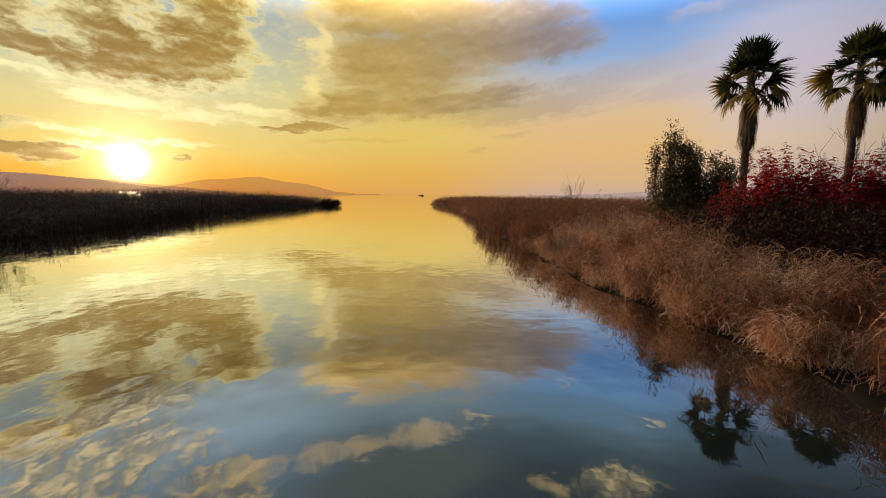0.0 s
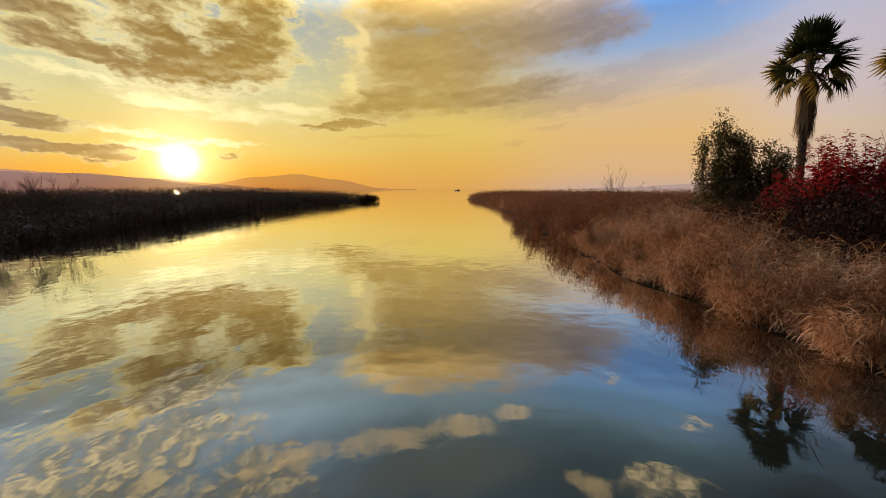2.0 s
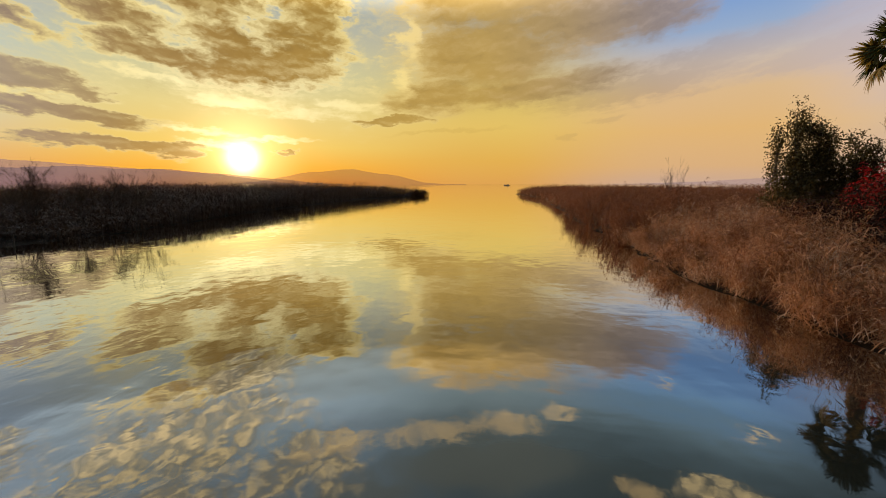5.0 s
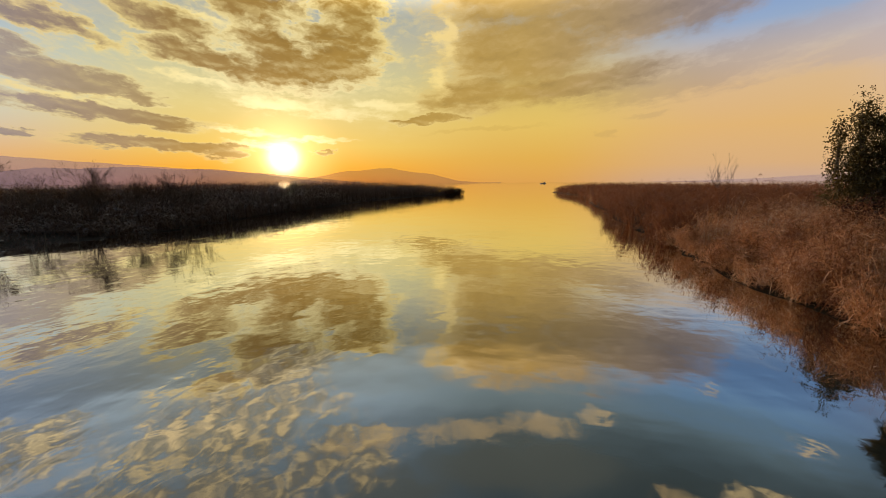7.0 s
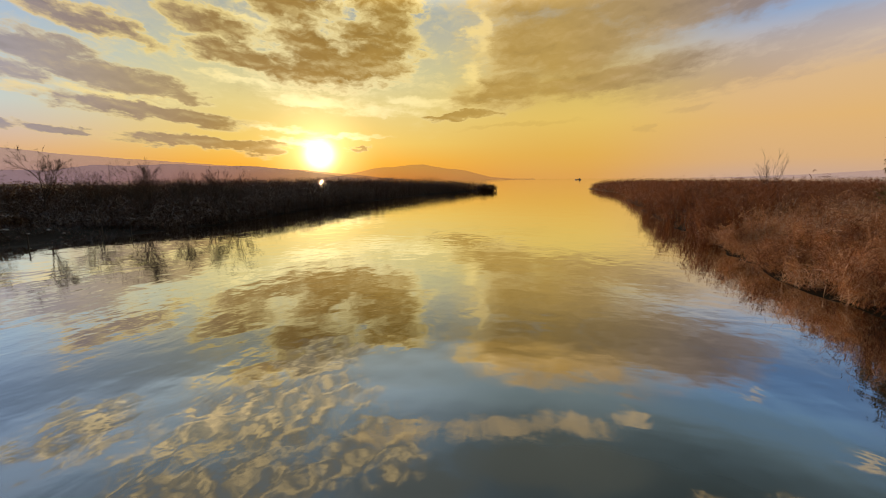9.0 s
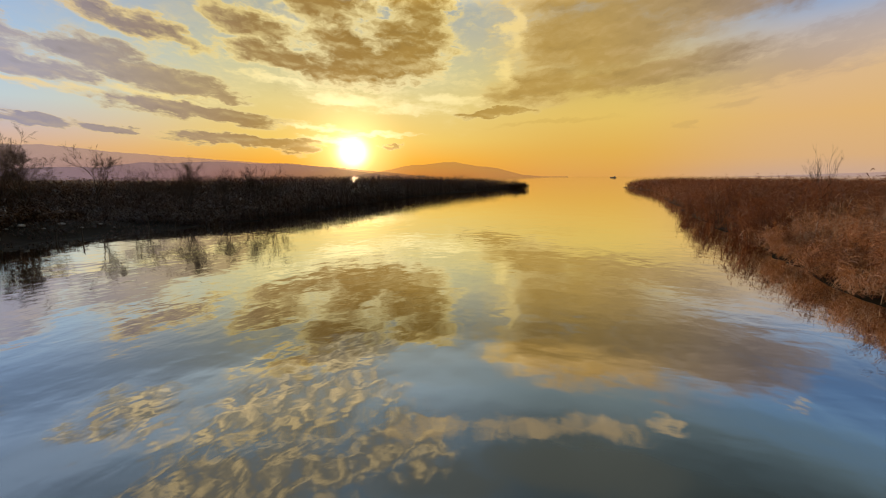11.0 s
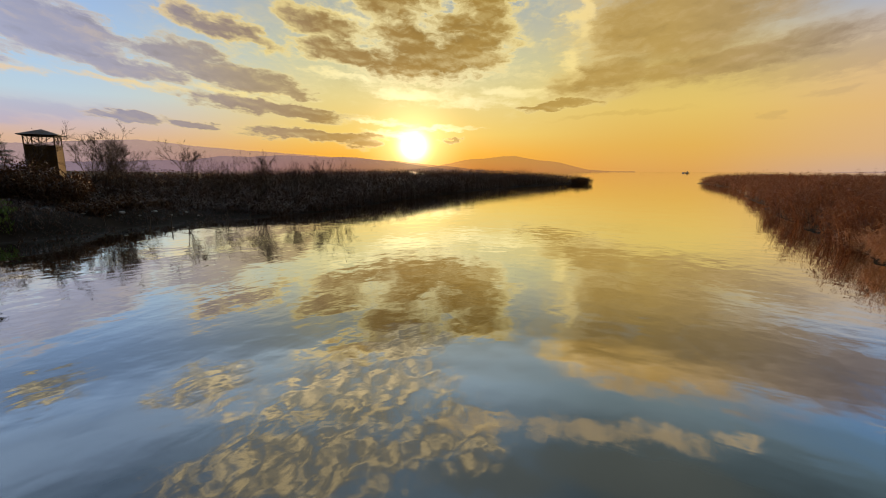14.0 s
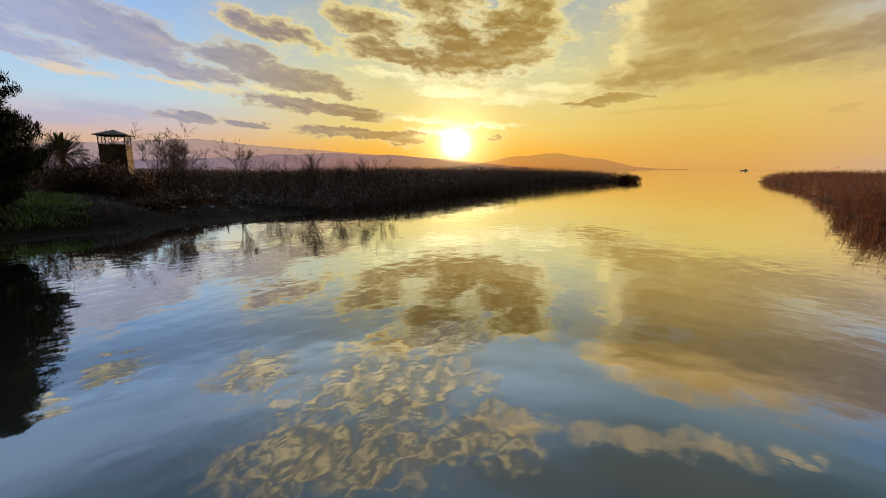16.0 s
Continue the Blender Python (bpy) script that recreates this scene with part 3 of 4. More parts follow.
def make_hills():
    def ridge(name, stops, dist, depth, mat, label, seed):
        az = np.arange(stops[0][0], stops[-1][0] + 0.01, 0.25)
        el = np.interp(az, [s[0] for s in stops], [s[1] for s in stops])
        el = np.maximum(el + 0.05 * wavy(az, 0 * az, 1.4, seed) * np.minimum(el, 1) + 0.03 * wavy(az, 0 * az, 5.0, seed + 1) * np.minimum(el, 1), 0)
        rows = []
        for s in np.linspace(0, 1, 7):
            d = dist + depth * (s - 1)
            zz = (3.6 + np.tan(np.radians(el)) * dist) * s ** 1.4 * (1 + 0.10 * wavy(az, 0 * az + s * 9, 0.9, seed + 2) * (s < 0.99)) - 4 * (1 - s)
            rows.append(np.stack([-np.sin(np.radians(az)) * d, np.cos(np.radians(az)) * d, zz], 1))
        v, n = np.concatenate(rows), len(az)
        i, j = (a.ravel() for a in np.meshgrid(np.arange(n - 1), np.arange(6)))
        q = np.stack([j * n + i, j * n + i + 1, (j + 1) * n + i + 1, (j + 1) * n + i], 1)
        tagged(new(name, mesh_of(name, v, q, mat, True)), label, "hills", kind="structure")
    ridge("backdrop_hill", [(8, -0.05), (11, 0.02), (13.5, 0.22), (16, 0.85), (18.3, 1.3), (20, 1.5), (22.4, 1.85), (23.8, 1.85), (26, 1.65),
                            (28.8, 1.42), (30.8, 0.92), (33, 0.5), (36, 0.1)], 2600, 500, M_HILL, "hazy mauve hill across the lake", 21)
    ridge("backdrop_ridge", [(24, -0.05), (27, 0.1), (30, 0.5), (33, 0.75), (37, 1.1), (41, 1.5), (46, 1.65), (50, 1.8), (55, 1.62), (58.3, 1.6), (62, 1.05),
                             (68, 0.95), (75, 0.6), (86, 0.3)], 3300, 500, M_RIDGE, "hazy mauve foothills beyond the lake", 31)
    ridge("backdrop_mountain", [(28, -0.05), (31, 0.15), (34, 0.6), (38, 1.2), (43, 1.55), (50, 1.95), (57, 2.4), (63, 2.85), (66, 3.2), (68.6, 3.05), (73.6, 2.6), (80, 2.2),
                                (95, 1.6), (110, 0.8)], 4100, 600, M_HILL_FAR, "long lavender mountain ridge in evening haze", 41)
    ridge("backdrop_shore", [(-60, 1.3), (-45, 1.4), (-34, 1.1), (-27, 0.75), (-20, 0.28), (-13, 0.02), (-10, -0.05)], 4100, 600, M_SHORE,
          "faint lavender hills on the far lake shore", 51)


make_ground()
make_water()
make_hills()


# ---------------------------------------------------------------- reeds
def scatter(x0, x1, y0, y1, per_m2, keep, seed):
    r = np.random.RandomState(seed)
    n = int((x1 - x0) * (y1 - y0) * per_m2)
    x, y = r.uniform(x0, x1, n), r.uniform(y0, y1, n)
    d, left, right = land(x, y)
    k = keep(x, y, d, left, right, r)
    return x[k], y[k], d[k], r


def tussocks(x, y, d, r, radius, each):
    """Gathers stalks into clumps with a common lean; returns their new places and leans."""
    n = max(1, len(x) // each)
    pick = r.choice(len(x), n, replace=False)
    who = r.randint(0, n, len(x))
    cx, cy = x[pick][who], y[pick][who]
    lean = r.normal(0, 1, (n, 2))[who]
    a, q = r.uniform(0, 6.28, len(x)), radius * np.sqrt(r.uniform(0, 1, len(x)))
    nx, ny = cx + np.cos(a) * q, cy + np.sin(a) * q
    out = np.stack([lean[:, 0] * 0.5 + np.cos(a) * q / radius, lean[:, 1] * 0.5 + np.sin(a) * q / radius, 0 * a], 1)
    return nx, ny, d[pick][who], out, r.uniform(0.75, 1.2, n)[who]


def reed_bed(name, x, y, d, r, tall, leaves, mat, label, lean=0.12, wide=1.0, toward=None, out=None, long=1.0, nod=0.30, floor=None):
    """Stalks with drooping leaves, joined into one mass."""
    n = len(x)
    z = ground_height(x, y) - 0.05
    h = tall * r.uniform(0.72, 1.12, n)
    la = np.abs(r.normal(0, lean, n)) + (0.0 if out is None else 0.08)
    if out is None:
        out = heading_of(r.uniform(0, 2 * math.pi, n))
    if toward is not None:
        out = unit(out + np.asarray(toward)[None] * np.clip(1.6 - d / 2.0, 0, 1.6)[:, None])
    base = np.stack([x, y, z], 1)
    up = np.array([[0, 0, 1.0]])
    vec = out * (la * h)[:, None] + up * h[:, None]
    sag = out * (r.uniform(0.0, nod, n) * h)[:, None] - up * (r.uniform(0.0, nod * 0.45, n) * h)[:, None]
    side = heading_of(r.uniform(0, math.pi, n))
    pieces = [ribbons(base, vec, sag, r.uniform(0.009, 0.016, n) * wide, side, profile=(1.0, 0.9, 0.6, 0.0))]
    for k in range(leaves):
        s = r.uniform(0.10, 1.0, n)
        p = base + vec * s[:, None] + sag * (s * s)[:, None]
        o = heading_of(r.uniform(0, 2 * math.pi, n))
        ln = r.uniform(0.28, 0.62, n) * long
        rise = r.uniform(-0.1, 0.9, n)
        v2 = o * (ln * 0.8)[:, None] + up * (ln * rise)[:, None]
        s2 = o * (ln * r.uniform(0.0, 0.3, n))[:, None] - up * (ln * r.uniform(0.3, 1.4, n))[:, None]
        sd = unit(np.cross(o, up) + r.normal(0, 0.5, (n, 3)))
        pieces.append(ribbons(p, v2, s2, r.uniform(0.014, 0.030, n) * wide, sd, profile=(0.5, 1.0, 0.7, 0.0)))
    v, t = join(pieces)
    if floor is not None:
        t = t[v[t, 2].min(1) > floor]
    return tagged(new(name, mesh_of(name, v, t, mat)), label, "reeds", kind="stuff")


def heading_of(a):
    return np.stack([np.cos(a), np.sin(a), 0 * a], 1)


def make_reeds():
    # right bank, close by: tussocks of dry reed, rust ones and paler ones
    def keep(x, y, d, left, right, r):
        return right & (d > 0.06) & (r.uniform(0, 1, len(x)) < np.where(d < 5, 1.0, 0.45))
    for seed, mat, share, label in ((5, M_REED, 52, "dense dry tan reeds bending over the water's edge"), (15, M_RUST_REED, 30, "rust-brown dry reeds along the river bank")):
        x, y, d, r = scatter(3.5, 18, 3, 27, share, keep, seed)
        x, y, d, out, size = tussocks(x, y, d, r, 0.40, 40)
        tall = (1.15 + 1.0 * np.clip(d / 4.0, 0, 1)) * size * (1 + 0.12 * wavy(x, y, 0.7, 61))
        tall = np.where(x > 0.62 * y, np.minimum(tall, 1.35 + 0.25 * size), tall)
        reed_bed("reed_bed", x, y, d, r, tall, 8, mat, label, 0.16, 0.74, (-0.5, 0.0, 0.0), out, 0.78, 0.36, 0.03)
    # pale grass heads over the reeds
    x, y, d, r = scatter(6, 18, 8, 27, 5, lambda x, y, d, l, rt, r: rt & (d > 1.2), 16)
    x, y, d, out, size = tussocks(x, y, d, r, 0.5, 40)
    reed_bed("grass_tuft", x, y, d, r, np.where(x > 0.62 * y, 1.5, 2.1) * size, 2, M_PLUME, "pale feathery grass tufts rising from the reeds", 0.12, 0.8, None, out, 0.7, 0.25)
    # dark litter and broken stalks at the foot
    x, y, d, r = scatter(3.5, 14, 3, 27, 26, lambda x, y, d, l, rt, r: rt & (d > 0.5) & (d < 3.5), 17)
    reed_bed("broken_reeds", x, y, d, r, 0.55 + 0 * x, 3, M_REED, "broken dry reed stalks fallen along the bank foot", 0.6, 0.9, None, None, 0.7, 0.5)
    # right bank, farther
    x, y, d, r = scatter(1.5, 28, 26, 62, 20, lambda x, y, d, l, rt, r: rt & (d > -0.3) & (r.uniform(0, 1, len(x)) < np.where(d < 6, 1, 0.4)), 6)
    x, y, d, out, size = tussocks(x, y, d, r, 0.6, 40)
    tall = (2.0 + 0.75 * np.clip(d / 3.0, 0, 1)) * (1 + 0.09 * wavy(x, y, 0.5, 62)) * (0.6 + 0.4 * size)
    reed_bed("reed_bed", x, y, d, r, tall, 4, M_RUST_REED, "tall rust-brown reeds beside the water", 0.10, 1.5, (-1.0, 0, 0), out)
    x, y, d, r = scatter(-6, 60, 62, 185, 5, lambda x, y, d, l, rt, r: rt & (d > -0.3) & (r.uniform(0, 1, len(x)) < np.where(d < 9, 1, 0.3)), 7)
    tall = (2.1 + 0.7 * np.clip(d / 4.0, 0, 1)) * (1 + 0.08 * wavy(x, y, 0.3, 63) + 0.06 * wavy(x, y, 1.1, 66)) * np.where(y > 140, 0.85, 1)
    reed_bed("reed_bed", x, y, d, r, tall, 3, M_RUST_REED, "distant brown reeds on a spit in the lake", 0.08, 3.0)
    # left bank
    def keep_left(x, y, d, left, right, r):
        edge = np.clip(9.0 - (y - 13) * 0.9, -0.3, 9.0)
        return left & (d > edge) & (r.uniform(0, 1, len(x)) < np.where(d < edge + 4, 1, np.where(d < edge + 18, 0.6, 0.26))) & (x > -110)
    x, y, d, r = scatter(-75, -26, 10, 66, 13, keep_left, 8)
    tall = (2.25 + 0.85 * np.clip(d / 8.0, 0, 1)) * np.where(y < 26, 0.85, 1) * (1 + 0.10 * wavy(x, y, 0.5, 64))
    # the near end of the bank is low at the water and rises inland
    low = 0.118 * np.hypot(x, y) - 3.55 - ground_height(x, y)
    tall = np.where(-x > 0.93 * y, np.clip(low, 0.3, tall), tall)
    reed_bed("reed_bed", x, y, d, r, tall, 5, M_REED_SHADED, "reeds on the shaded bank, backlit darkness put into their colour", 0.10, 2.3, (0.6, 0, 0), None, 1.1)
    x, y, d, r = scatter(-110, -28, 66, 150, 6, keep_left, 9)
    tall = (2.65 + 1.10 * np.clip(d / 8.0, 0, 1)) * (1 + 0.06 * wavy(x, y, 0.3, 65)) * np.where(y > 118, 0.78, 1)
    reed_bed("reed_bed", x, y, d, r, tall, 3, M_REED_SHADED, "reeds on the far spit, backlit darkness put into their colour", 0.08, 3.2)


make_reeds()


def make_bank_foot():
    """Low dark mud strip standing in for shade under the reeds, with an uneven lip."""
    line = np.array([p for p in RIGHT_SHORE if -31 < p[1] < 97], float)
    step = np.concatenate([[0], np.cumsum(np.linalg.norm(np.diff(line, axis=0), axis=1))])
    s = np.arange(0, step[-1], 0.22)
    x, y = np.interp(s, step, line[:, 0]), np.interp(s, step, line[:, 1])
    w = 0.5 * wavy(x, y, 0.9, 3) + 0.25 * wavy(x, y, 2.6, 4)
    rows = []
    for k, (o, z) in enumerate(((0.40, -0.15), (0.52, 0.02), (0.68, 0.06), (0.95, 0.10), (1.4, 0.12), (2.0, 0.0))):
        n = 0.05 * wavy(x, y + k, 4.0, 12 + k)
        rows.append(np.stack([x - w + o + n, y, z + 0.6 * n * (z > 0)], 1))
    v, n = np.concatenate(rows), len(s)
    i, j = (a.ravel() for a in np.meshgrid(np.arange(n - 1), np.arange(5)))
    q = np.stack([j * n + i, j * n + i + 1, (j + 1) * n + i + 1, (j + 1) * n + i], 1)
    tagged(new("bank_foot", mesh_of("bank_foot", v, q, M_FOOT_SHADE, True)), "dark mud strip put in for the shade under the overhanging reeds", "bank", kind="structure")


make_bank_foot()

# ---------------------------------------------------------------- trees and shrubs
M_BARK = plain("grey_brown_bark", (0.10, 0.075, 0.055), (0.16, 0.12, 0.085), 2.0, 0.95, 0.9, stretch=(1, 1, 0.25))
M_PALM_BARK = plain("palm_bark", (0.055, 0.040, 0.028), (0.11, 0.078, 0.050), 2.5, 0.95, 1.0, stretch=(1, 1, 2.5))
M_FROND = foliage("palm_frond", [(0.0, (0.018, 0.026, 0.007)), (0.5, (0.036, 0.046, 0.011)), (1.0, (0.09, 0.085, 0.02))], 0.35, 0.45, per="object")
# for drooping lower fronds: the yellow of sunlight is put into the colour
M_FROND_SUNLIT = foliage("sunlit_palm_frond", [(0.0, (0.10, 0.085, 0.022)), (0.5, (0.20, 0.145, 0.035)), (1.0, (0.34, 0.24, 0.07))], 0.45, 0.5, per="object")
M_DEAD = foliage("dead_frond", [(0.0, (0.10, 0.06, 0.03)), (0.5, (0.18, 0.11, 0.055)), (1.0, (0.28, 0.19, 0.10))], 0.25)
M_LEAF = foliage("olive_leaf", [(0.0, (0.040, 0.030, 0.010)), (0.5, (0.085, 0.062, 0.018)), (1.0, (0.19, 0.135, 0.036))], 0.3)
M_RED = foliage("red_leaf", [(0.0, (0.10, 0.007, 0.007)), (0.5, (0.34, 0.016, 0.015)), (1.0, (0.62, 0.05, 0.035))], 0.45)
M_RUST = foliage("rust_leaf", [(0.0, (0.045, 0.022, 0.012)), (0.5, (0.085, 0.04, 0.018)), (1.0, (0.14, 0.07, 0.03))], 0.12)
# leaf colour darkened to stand in for shade below the red shrubs
M_BRAMBLE = foliage("shaded_bramble_leaf", [(0.0, (0.014, 0.006, 0.004)), (0.5, (0.026, 0.010, 0.006)), (1.0, (0.055, 0.018, 0.010))], 0.2, 0.9)
M_NEEDLE = foliage("conifer_needle", [(0.0, (0.007, 0.011, 0.006)), (1.0, (0.016, 0.022, 0.010))], 0.08, 0.9)
M_GRASS = foliage("grass_blade", [(0.0, (0.06, 0.09, 0.016)), (0.5, (0.09, 0.14, 0.022)), (1.0, (0.14, 0.18, 0.04))], 0.4)
M_TWIG = plain("dark_twig", (0.06, 0.042, 0.03), (0.10, 0.07, 0.05), 3.0, 0.95, 0.4)
UP = np.array([[0.0, 0.0, 1.0]])


def heading(a):
    return np.stack([np.cos(a), np.sin(a), 0 * a], 1)


def fan_frond(name, petiole, radius, fold, droop, mat, seed):
    """A fan palm's leaf: a stalk and a fan of pointed segments with hanging tips. It grows along +x."""
    r = np.random.RandomState(seed)
    n = 34
    stalk = tube([(petiole * s, 0, -0.10 * petiole * s * s) for s in (0, 0.35, 0.7, 1.0)], (0.030, 0.022, 0.018, 0.014), 4)
    a = np.linspace(-1.75, 1.75, n) + r.normal(0, 0.03, n)
    o = np.stack([np.cos(a), np.sin(a), fold * np.abs(np.sin(a)) + r.normal(0, 0.05, n)], 1)
    ln = radius * (1 - 0.30 * (np.abs(a) / 1.75) ** 2) * r.uniform(0.85, 1.1, n)
    base = np.tile([petiole - 0.02, 0, -0.10 * petiole], (n, 1))
    side = unit(np.cross(o, UP) + r.normal(0, 0.15, (n, 3)))
    fan = ribbons(base, o * ln[:, None], -UP * (droop * ln * r.uniform(0.7, 1.4, n))[:, None] , np.full(n, radius * 0.125), side,
                  levels=(0, 0.4, 0.6, 1.0), profile=(0.15, 0.95, 0.75, 0.0))
    v, t = join([stalk, fan])
    return mesh_of(name, v, t, mat)


def palm(az, dist, hub, crown, label, seed):
    p = polar(az, dist)
    z0 = ground_at(p.x, p.y) - 0.1
    r = np.random.RandomState(seed)
    top = thing("palm_tree", label, "palm tree", pose(p.x, p.y, z0), "palms on the bank")
    h = hub - z0
    zs = np.linspace(0, h, 34)
    bend = 0.12 * np.sin(zs / h * 2.2 + seed)
    rad = 0.205 - 0.045 * np.clip(zs / h, 0, 1) + 0.018 * (np.arange(34) % 2) + r.normal(0, 0.008, 34)
    v, t = tube(np.stack([bend, 0.3 * bend, zs], 1), rad, 12)
    part("trunk", mesh_of("trunk", v, t, M_PALM_BARK, True), top)
    # cut leaf bases under the skirt
    n = 260
    zz, a = r.uniform(h - 5.6, h - 0.4, n), r.uniform(0, 6.28, n)
    o = heading(a)
    v, t = ribbons(o * 0.2 + UP * zz[:, None] + np.array([[0.08, 0.02, 0]]), o * 0.16 + UP * 0.22, o * 0.05, np.full(n, 0.10), np.cross(o, UP), profile=(1, 0.8, 0.6, 0.0))
    part("bark_stubble", mesh_of("bark_stubble", v, t, M_DEAD), top, "ragged brown stubs of cut leaves")
    # hanging dead leaves
    n = 760
    zz, a = h - 1.5 - r.uniform(0, 1.0, n) ** 1.2 * 1.7, r.uniform(0, 6.28, n)
    o = heading(a)
    ln = r.uniform(0.8, 1.35, n)
    v, t = ribbons(o * 0.2 + UP * zz[:, None], o * (r.uniform(0.08, 0.46, n))[:, None] - UP * (0.35 * ln)[:, None], -o * 0.12 - UP * (0.75 * ln)[:, None],
                   r.uniform(0.03, 0.085, n), np.cross(o, UP))
    part("dead_skirt", mesh_of("dead_skirt", v, t, M_DEAD), top, "hanging skirt of dry brown palm leaves")
    kinds = [fan_frond("frond", 0.76 * crown, 0.84 * crown, f, d, M_FROND, seed + i) for i, (f, d) in enumerate(((0.45, 0.10), (0.3, 0.25)))]
    kinds.append(fan_frond("frond", 0.92 * crown, 0.98 * crown, 0.18, 0.50, M_FROND, seed + 8))
    kinds.append(fan_frond("frond", 0.92 * crown, 0.94 * crown, 0.08, 0.62, M_FROND_SUNLIT, seed + 9))
    for i in range(32):
        lift = (88 - 3.6 * i if i < 15 else 34 - 3.6 * (i - 15) if i < 24 else 0 - 5.0 * (i - 24)) + r.normal(0, 7)
        k = 0 if lift > 45 else 1 if lift > 22 else 2 if i % 2 else 3
        turn = i * 137.5 + r.normal(0, 12)
        s = r.uniform(0.85, 1.1)
        part("frond", kinds[k], top, "", Matrix.Translation((bend[-1], 0.3 * bend[-1], h - 0.8 * (i / 31))) @ pose(0, 0, 0, 0, 0, turn) @ pose(0, 0, 0, r.normal(0, 28 if lift < 45 else 16), -lift, 0)
             @ Matrix.Diagonal((s, s, s, 1)))


def branches(r, levels, length, radius, spread, split, up=0.25, start=(0, 0, 0), heading0=(0, 0, 1), crook=0.18):
    """Limbs that fork again and again: tubes, and the points and ways of the last twigs."""
    tubes, tips = [], []

    def grow(p, d, ln, rad, left):
        pts = [p]
        for _ in range(3):
            d = unit(d + r.normal(0, crook, 3) + np.array([0, 0, up * 0.2]))
            pts.append(pts[-1] + d * ln / 3)
        tubes.append(tube(pts, np.linspace(rad, max(rad * 0.62, 0.0024), 4), 6 if left > 2 else 4 if left > 0 else 3))
        if left == 0:
            tips.append((pts[-1], d))
            return
        for _ in range(split[0] + (r.rand() < split[1])):
            s = r.randint(1, 4)
            side = r.normal(0, 1, 3)
            nd = unit(d + spread * unit(side - d * (side @ d)) + np.array([0, 0, up]))
            grow(pts[s], nd, ln * r.uniform(0.6, 0.82), max(rad * r.uniform(0.5, 0.65), 0.0026), left - 1)

    grow(np.array(start, float), np.array(heading0, float), length, radius, levels)
    return tubes, tips


def bare_tree(az, dist, top_z, seed, label, stems=1, spread=0.7, levels=5, thick=0.07, name="bare_tree", category="bare tree", crook=0.18):
    p = polar(az, dist)
    z0 = ground_at(p.x, p.y) - 0.1
    r = np.random.RandomState(seed)
    tubes = []
    for i in range(stems):
        a = r.uniform(0, 6.28)
        lean = 0.0 if stems == 1 else r.uniform(0.1, 0.5)
        t, _ = branches(r, levels, 1.0, thick, spread, (2, 0.55), 0.13, (0, 0, 0), unit(np.array([math.cos(a) * lean, math.sin(a) * lean, 1.0])), crook)
        tubes += t
    v, t = join(tubes)
    k = (top_z - z0) / np.percentile(v[:, 2], 98)
    v = v * k
    top = thing(name, label, category, pose(p.x, p.y, z0))
    part("branchwork", mesh_of("branchwork", v, t, M_TWIG), top)
    return top


def leaf_cloud(r, centres, per, size, loose, flat=0.5, hang=0.3):
    """Leaves gathered round the given centres."""
    n = len(centres) * per
    c = np.repeat(centres, per, 0) + r.normal(0, loose, (n, 3))
    d = unit(r.normal(0, 1, (n, 3)) + UP * (0.2 - hang))
    ln = r.uniform(0.6, 1.3, n) * size
    side = unit(np.cross(d, r.normal(0, 1, (n, 3))))
    return ribbons(c, d * ln[:, None], -UP * (ln * hang)[:, None], ln * flat, side, levels=(0, 0.5, 1.0), profile=(0.3, 1.0, 0.0))


def leafy_shrub(name, az, dist, lobes, seed, label, category, mat, clumps=420, per=26, size=0.12, group=""):
    """A trunk with limbs and a crown of leaf clumps in lobes (x, y, z, rx, ry, rz), open at the edges."""
    p = polar(az, dist)
    z0 = ground_at(p.x, p.y) - 0.1
    r = np.random.RandomState(seed)
    top = thing(name, label, category, pose(p.x, p.y, z0, 0, 0, az), group)
    limbs = []
    for x, y, z, rx, ry, rz in lobes:
        mid = np.array([x * 0.5, y * 0.5, z * 0.45])
        limbs.append(tube([(0.1 * x, 0.1 * y, 0), mid + r.normal(0, 0.1, 3), (x, y, z), (x + r.normal(0, 0.1), y, z + rz * 0.6)], (0.10, 0.07, 0.045, 0.015), 6))
        for _ in range(7):
            e = unit(r.normal(0, 1, 3)) * (rx, ry, rz) * 0.85
            limbs.append(tube([(x, y, z - rz * 0.4), np.array([x, y, z]) + e * 0.5, np.array([x, y, z]) + e], (0.035, 0.022, 0.008), 4))
    v, t = join(limbs)
    part("trunk", mesh_of("trunk", v, t, M_BARK), top)
    cs = []
    vol = np.array([l[3] * l[4] * l[5] for l in lobes]) ** 0.7
    for l, k in zip(lobes, (vol / vol.sum() * clumps).astype(int)):
        d = unit(r.normal(0, 1, (k, 3)))
        rr = r.uniform(0.15, 1.0, k) ** 0.5 * r.uniform(0.85, 1.15, k)
        cs.append(np.array(l[:3]) + d * rr[:, None] * np.array(l[3:]))
    cs = np.concatenate(cs)
    cs = cs[cs[:, 2] > 0.15]
    v, t = leaf_cloud(r, cs, per, size, 0.17)
    part("crown", mesh_of("crown", v, t, mat), top)
    return top


